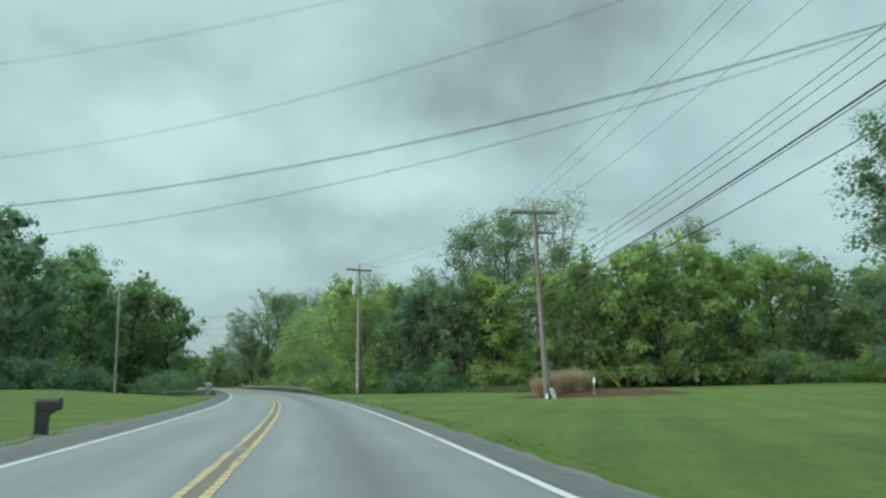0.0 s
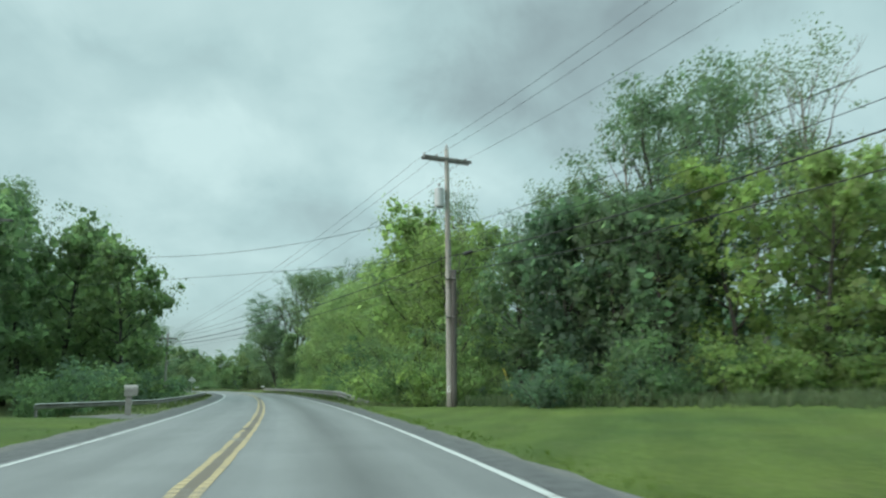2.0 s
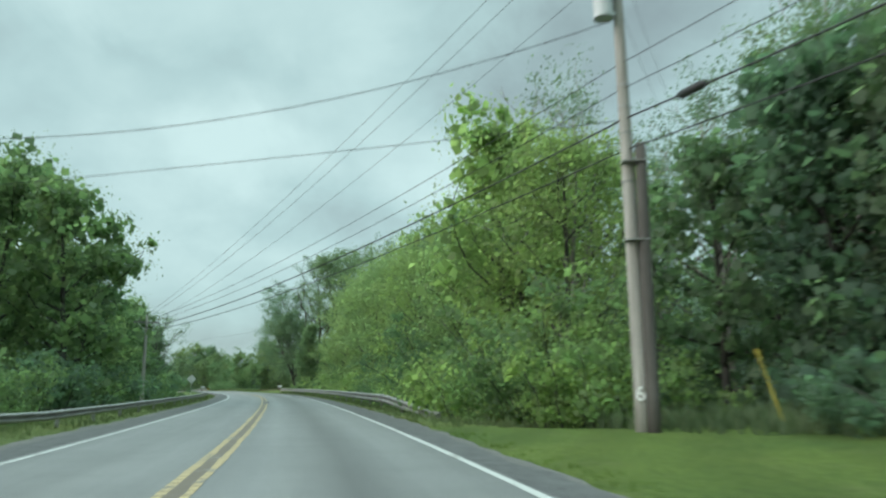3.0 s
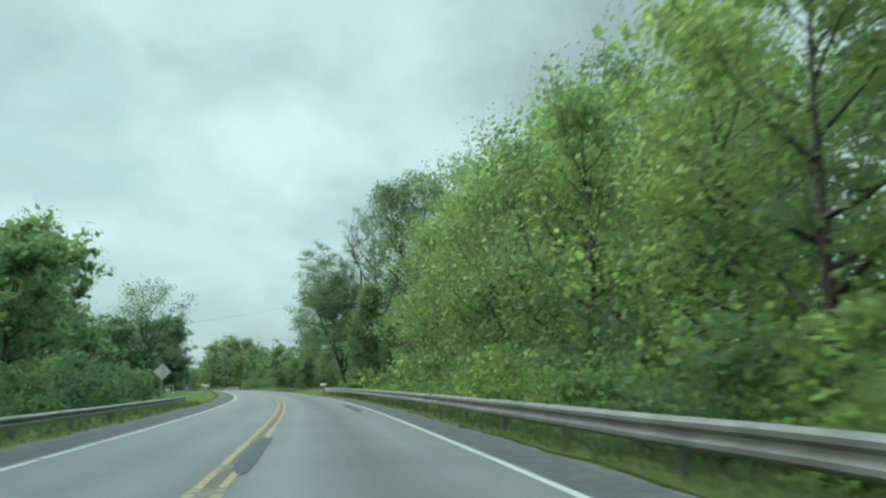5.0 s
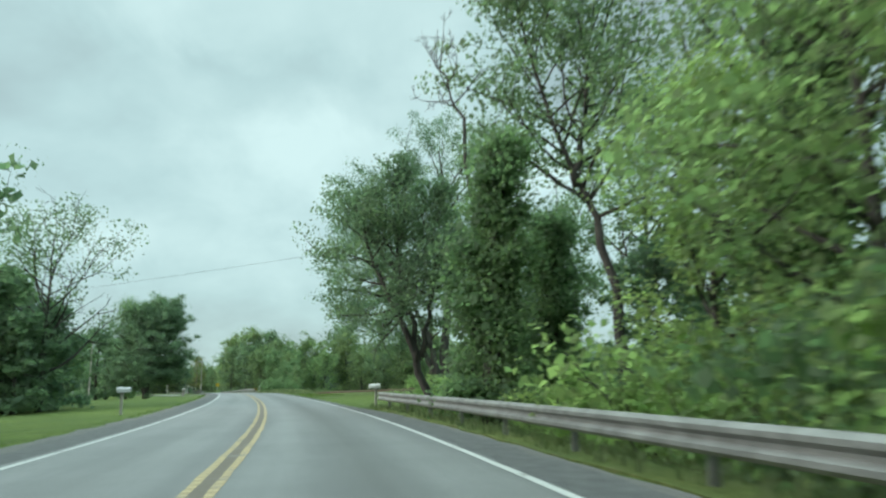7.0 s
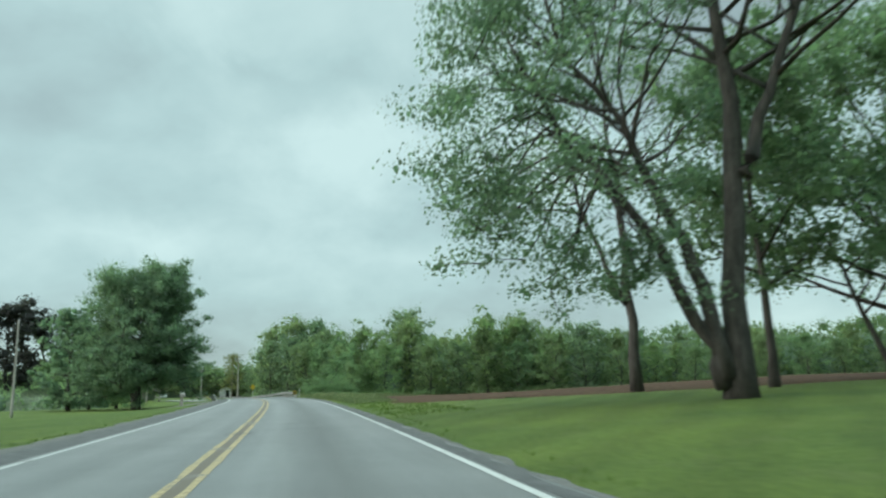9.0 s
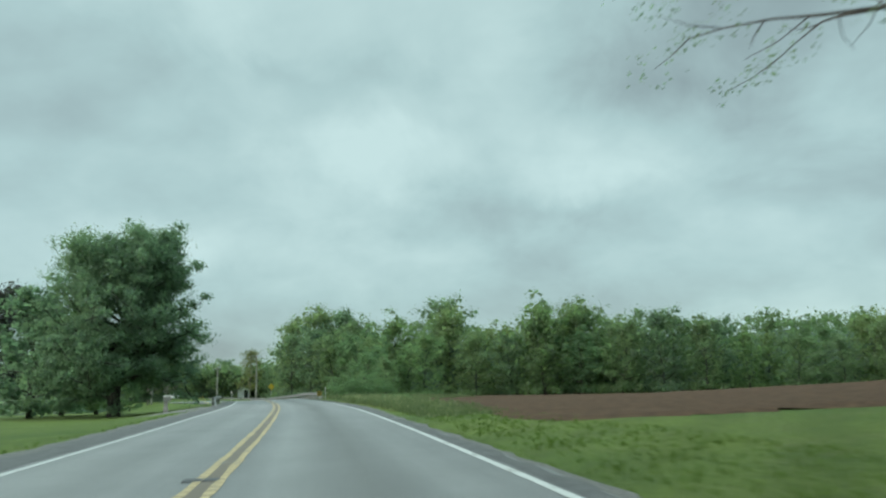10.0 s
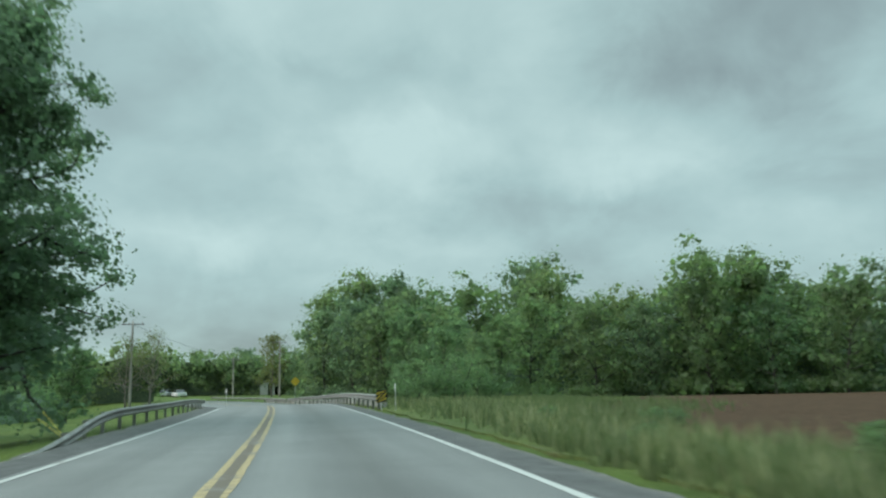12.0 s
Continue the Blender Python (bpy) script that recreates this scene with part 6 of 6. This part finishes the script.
def lawn_chair(x, y, turn):
    root = thing("lawn_chair", (x, y, ground_at(x, y)), "white metal garden chair on the lawn", "garden chair", "", turn)
    for sx in (-0.28, 0.28):
        for sy in (-0.25, 0.25):
            bm = bmesh.new()
            rod(bm, (sx, sy, 0), (sx, sy, 0.42 if sy < 0 else 0.9), 0.02, None, 8)
            part("leg", bm, WHITE_PAINT, root)
    bm = bmesh.new()
    box(bm, (0.58, 0.52, 0.03), (0, 0, 0.42), (0, 0, 0), 0.01)
    part("seat", bm, WHITE_PAINT, root)
    for z in (0.58, 0.72, 0.86):
        bm = bmesh.new()
        box(bm, (0.58, 0.02, 0.07), (0, 0.25, z), (0, 0, 0), 0.006)
        part("slat", bm, WHITE_PAINT, root)


lawn_chair(-33.0, 66.0, 160)


# ---- far houses and parked cars ----
SIDING = surface("white_clapboard", (0.60, 0.61, 0.60), (0.74, 0.75, 0.74), 2.0, 0.7, 0.1, 0, 20.0)
ROOF = surface("grey_shingle_roof", (0.13, 0.13, 0.135), (0.24, 0.235, 0.23), 3.0, 0.9, 0.4, 0, 30.0)
GLASS = surface("dark_window_glass", (0.03, 0.035, 0.04), (0.05, 0.055, 0.06), 2.0, 0.08, 0.0)


def house(label, x, y, turn, w, ln, wall_h, roof_h):
    root = thing("house", (x, y, ground_at(x, y)), label, "house", "", turn)
    bm = bmesh.new()
    box(bm, (w, ln, wall_h + 0.3), (0, 0, wall_h / 2 - 0.15))
    part("wall", bm, SIDING, root)
    bm = bmesh.new()
    o = 0.35
    ring = lambda yy: [bm.verts.new(p) for p in ((-w / 2 - o, yy, wall_h - 0.1), (0, yy, wall_h + roof_h), (w / 2 + o, yy, wall_h - 0.1), (w / 2 + o, yy, wall_h - 0.25), (0, yy, wall_h + roof_h - 0.17), (-w / 2 - o, yy, wall_h - 0.25))]
    a, b = ring(-ln / 2 - o), ring(ln / 2 + o)
    for k in range(6):
        bm.faces.new((a[k], a[(k + 1) % 6], b[(k + 1) % 6], b[k]))
    bm.faces.new(a[::-1])
    bm.faces.new(b)
    part("roof", bm, ROOF, root)
    for sy in (-1, 1):
        bm = bmesh.new()
        tri = [bm.verts.new((px, sy * (ln / 2 - 0.02), pz)) for px, pz in ((-w / 2, wall_h - 0.01), (w / 2, wall_h - 0.01), (0, wall_h + roof_h - 0.2))]
        bm.faces.new(tri)
        part("gable", bm, SIDING, root)
    for sx in (-1, 1):
        for yy in np.linspace(-ln / 2 + 1.4, ln / 2 - 1.4, 3):
            bm = bmesh.new()
            box(bm, (0.08, 1.1, 1.4), (sx * w / 2, float(yy), 1.6), (0, 0, 0), 0.01)
            win = part("window", bm, WHITE_PAINT, root)
            bm = bmesh.new()
            box(bm, (0.1, 0.9, 1.2), (sx * w / 2, float(yy), 1.6))
            part("pane", bm, GLASS, win)
    bm = bmesh.new()
    box(bm, (1.0, 0.1, 2.05), (0.6, -ln / 2, 1.03))
    part("door", bm, GLASS, root)
    return root


house("small white clapboard shed with grey roof", -160.0, 343.0, 30, 3.0, 4.4, 2.2, 1.2)


def car(label, x, y, turn, paint):
    root = thing("car", (x, y, ground_at(x, y)), label, "car", "parked cars", turn)
    bm = bmesh.new()
    box(bm, (1.78, 4.4, 0.62), (0, 0, 0.62), (0, 0, 0), 0.12)
    part("body", bm, paint, root)
    bm = bmesh.new()
    made = bmesh.ops.create_cube(bm, size=1.0)["verts"]
    for v in made:
        top = v.co.z > 0
        v.co = Vector((v.co.x * (1.35 if top else 1.66), v.co.y * (1.7 if top else 2.6) + 0.15, 1.42 if top else 0.9))
    bmesh.ops.bevel(bm, geom=bm.edges[:], offset=0.06, segments=2, affect="EDGES")
    part("cabin", bm, GLASS, root, "dark glass cabin")
    bm = bmesh.new()
    box(bm, (1.3, 1.65, 0.05), (0, 0.15, 1.43), (0, 0, 0), 0.02)
    part("roof", bm, paint, root)
    for sx in (-0.84, 0.84):
        for sy in (-1.35, 1.35):
            bm = bmesh.new()
            rod(bm, (sx - 0.1, sy, 0.32), (sx + 0.1, sy, 0.32), 0.32, None, 16)
            wheel = part("wheel", bm, BLACK_PAINT, root)
            bm = bmesh.new()
            rod(bm, (sx - 0.105, sy, 0.32), (sx + 0.105, sy, 0.32), 0.19, None, 12)
            part("rim", bm, STEEL, wheel)
    return root


CAR_WHITE = surface("white_car_paint", (0.66, 0.67, 0.68), (0.74, 0.75, 0.76), 1.0, 0.25, 0.0)
CAR_SILVER = surface("silver_car_paint", (0.42, 0.43, 0.44), (0.50, 0.51, 0.52), 1.0, 0.3, 0.0, 0.4)
car("white parked car on a far driveway", -165.2, 320.7, 52, CAR_WHITE)
car("silver parked car on a far driveway", -174.0, 327.5, 28, CAR_SILVER)


# ---- tall grass along the field, tufts along the road's edges ----
GRASS_BLADE = leaf_material("grass_blades", (0.070, 0.100, 0.048), (0.112, 0.146, 0.075), (0.192, 0.208, 0.124), 0.35, 0.7)
LAWN_BLADE = leaf_material("lawn_blades", (0.056, 0.095, 0.020), (0.088, 0.140, 0.028), (0.120, 0.172, 0.040), 0.35, 0.7)


def grass_patch(name, label, n, s_range, d_of, length, width, mat, seed, tuft=6, lean=0.5, grown=None):
    rng = np.random.default_rng(seed)
    k = n // tuft
    s = rng.uniform(*s_range, k)
    d = d_of(rng, s)
    p = beside(s, 0.0) + np.stack([np.interp(s, LINE_S, LINE_N[:, 0]), np.interp(s, LINE_S, LINE_N[:, 1])], 1) * d[:, None]
    z = ground_z(p[:, 0], p[:, 1])
    c = np.repeat(np.column_stack([p, z]), tuft, axis=0)
    m = len(c)
    a = rng.uniform(0, 6.283, m)
    hgt = np.repeat(length * rng.uniform(0.45, 1.25, k), tuft) * rng.uniform(0.6, 1.2, m)
    if grown:
        hgt *= np.repeat(0.3 + 0.7 * smooth01((s - grown[0]) / (grown[1] - grown[0])), tuft)
    base = c + np.stack([np.cos(a), np.sin(a), np.zeros(m)], 1) * rng.uniform(0, 0.09, m)[:, None]
    base[:, 2] -= 0.03
    out = np.stack([np.cos(a), np.sin(a), np.zeros(m)], 1) * (lean * rng.uniform(0.1, 1.0, m))[:, None]
    up = np.array([0, 0, 1.0])
    side = np.stack([-np.sin(a), np.cos(a), np.zeros(m)], 1) * (width * rng.uniform(0.6, 1.4, m))[:, None]
    mid = base + (out * 0.3 + up * 0.6) * hgt[:, None]
    tip = base + (out + up * 0.95) * hgt[:, None]
    v = np.stack([base - side, base + side, mid + side * 0.8, mid - side * 0.8, mid - side * 0.8, mid + side * 0.8, tip + side * 0.1, tip - side * 0.1], 1).reshape(-1, 3)
    return tagged(new(name, quads_mesh(name, v, mat)), label, "grass", kind="stuff")


grass_patch("tall_grass", "tall rough grass along the field's edge", 36000, (200, 266), lambda r, s: 4.5 + 3.0 * r.beta(1.2, 1.5, len(s)) + 13 * smooth01((s - 226) / 22) * r.uniform(0, 1, len(s)), 0.42, 0.011, GRASS_BLADE, 501, grown=(198, 214))
DRY_BLADE = leaf_material("dry_grass_stalks", (0.200, 0.215, 0.120), (0.280, 0.285, 0.170), (0.360, 0.345, 0.225), 0.35, 0.7)
grass_patch("dry_grass", "pale seeding grass stalks along the field's edge", 6600, (200, 262), lambda r, s: 4.8 + 2.4 * r.beta(1.2, 1.4, len(s)) + 5.5 * smooth01((s - 226) / 22) * r.uniform(0, 1, len(s)), 0.46, 0.008, DRY_BLADE, 511, tuft=5, lean=0.35, grown=(202, 216))
for s, d, h in ((223.6, 7.3, 0.85), (221.0, 6.4, 0.55), (227.2, 6.3, 0.5), (231.5, 8.6, 0.6), (218.5, 6.9, 0.6), (235.0, 7.2, 0.5)):
    x, y = beside(s, d)
    weed = tagged(grow_shrub(int(s * 10), h, h * 0.42, LEAF_MID, 0.06, 26, 7, 0.12, "weed"), "leafy green weed in the tall grass", "weed", "weeds in the grass")
    weed.matrix_basis = pose(float(x), float(y), ground_at(x, y))
grass_patch("rough_grass", "rough yellowish grass before the field", 9000, (184, 212), lambda r, s: 4.5 + 3.0 * r.uniform(0, 1, len(s)), 0.10, 0.008, LAWN_BLADE, 509)
grass_patch("verge_grass", "rough grass under the railing", 16000, (70, 156), lambda r, s: 4.6 + 3.0 * r.uniform(0, 1, len(s)), 0.26, 0.011, GRASS_BLADE, 502)
grass_patch("verge_grass", "rough grass along the bank", 10000, (66, 132), lambda r, s: -4.2 - 3.6 * r.uniform(0, 1, len(s)), 0.22, 0.011, GRASS_BLADE, 503)
grass_patch("wood_edge_grass", "tall grass at the wood's edge", 12000, (52, 76), lambda r, s: 8.2 + 5.0 * r.uniform(0, 1, len(s)) + np.maximum(0, 66 - s) * 0.9 * r.uniform(0.6, 1, len(s)), 0.5, 0.013, GRASS_BLADE, 504)
grass_patch("edge_grass", "short grass creeping over the gravel", 6000, (-4, 76), lambda r, s: 4.25 + 0.8 * r.beta(1, 2.2, len(s)), 0.085, 0.006, LAWN_BLADE, 505)
grass_patch("edge_grass", "short grass creeping over the gravel", 6000, (146, 200), lambda r, s: 3.9 + 0.8 * r.beta(1, 2.2, len(s)), 0.085, 0.006, LAWN_BLADE, 506)
grass_patch("edge_grass", "short grass creeping over the gravel", 5000, (0, 62), lambda r, s: -4.05 - 0.7 * r.beta(1, 2.2, len(s)), 0.085, 0.006, LAWN_BLADE, 507)
grass_patch("edge_grass", "short grass creeping over the gravel", 5000, (128, 224), lambda r, s: -4.05 - 0.7 * r.beta(1, 2.2, len(s)), 0.085, 0.006, LAWN_BLADE, 508)
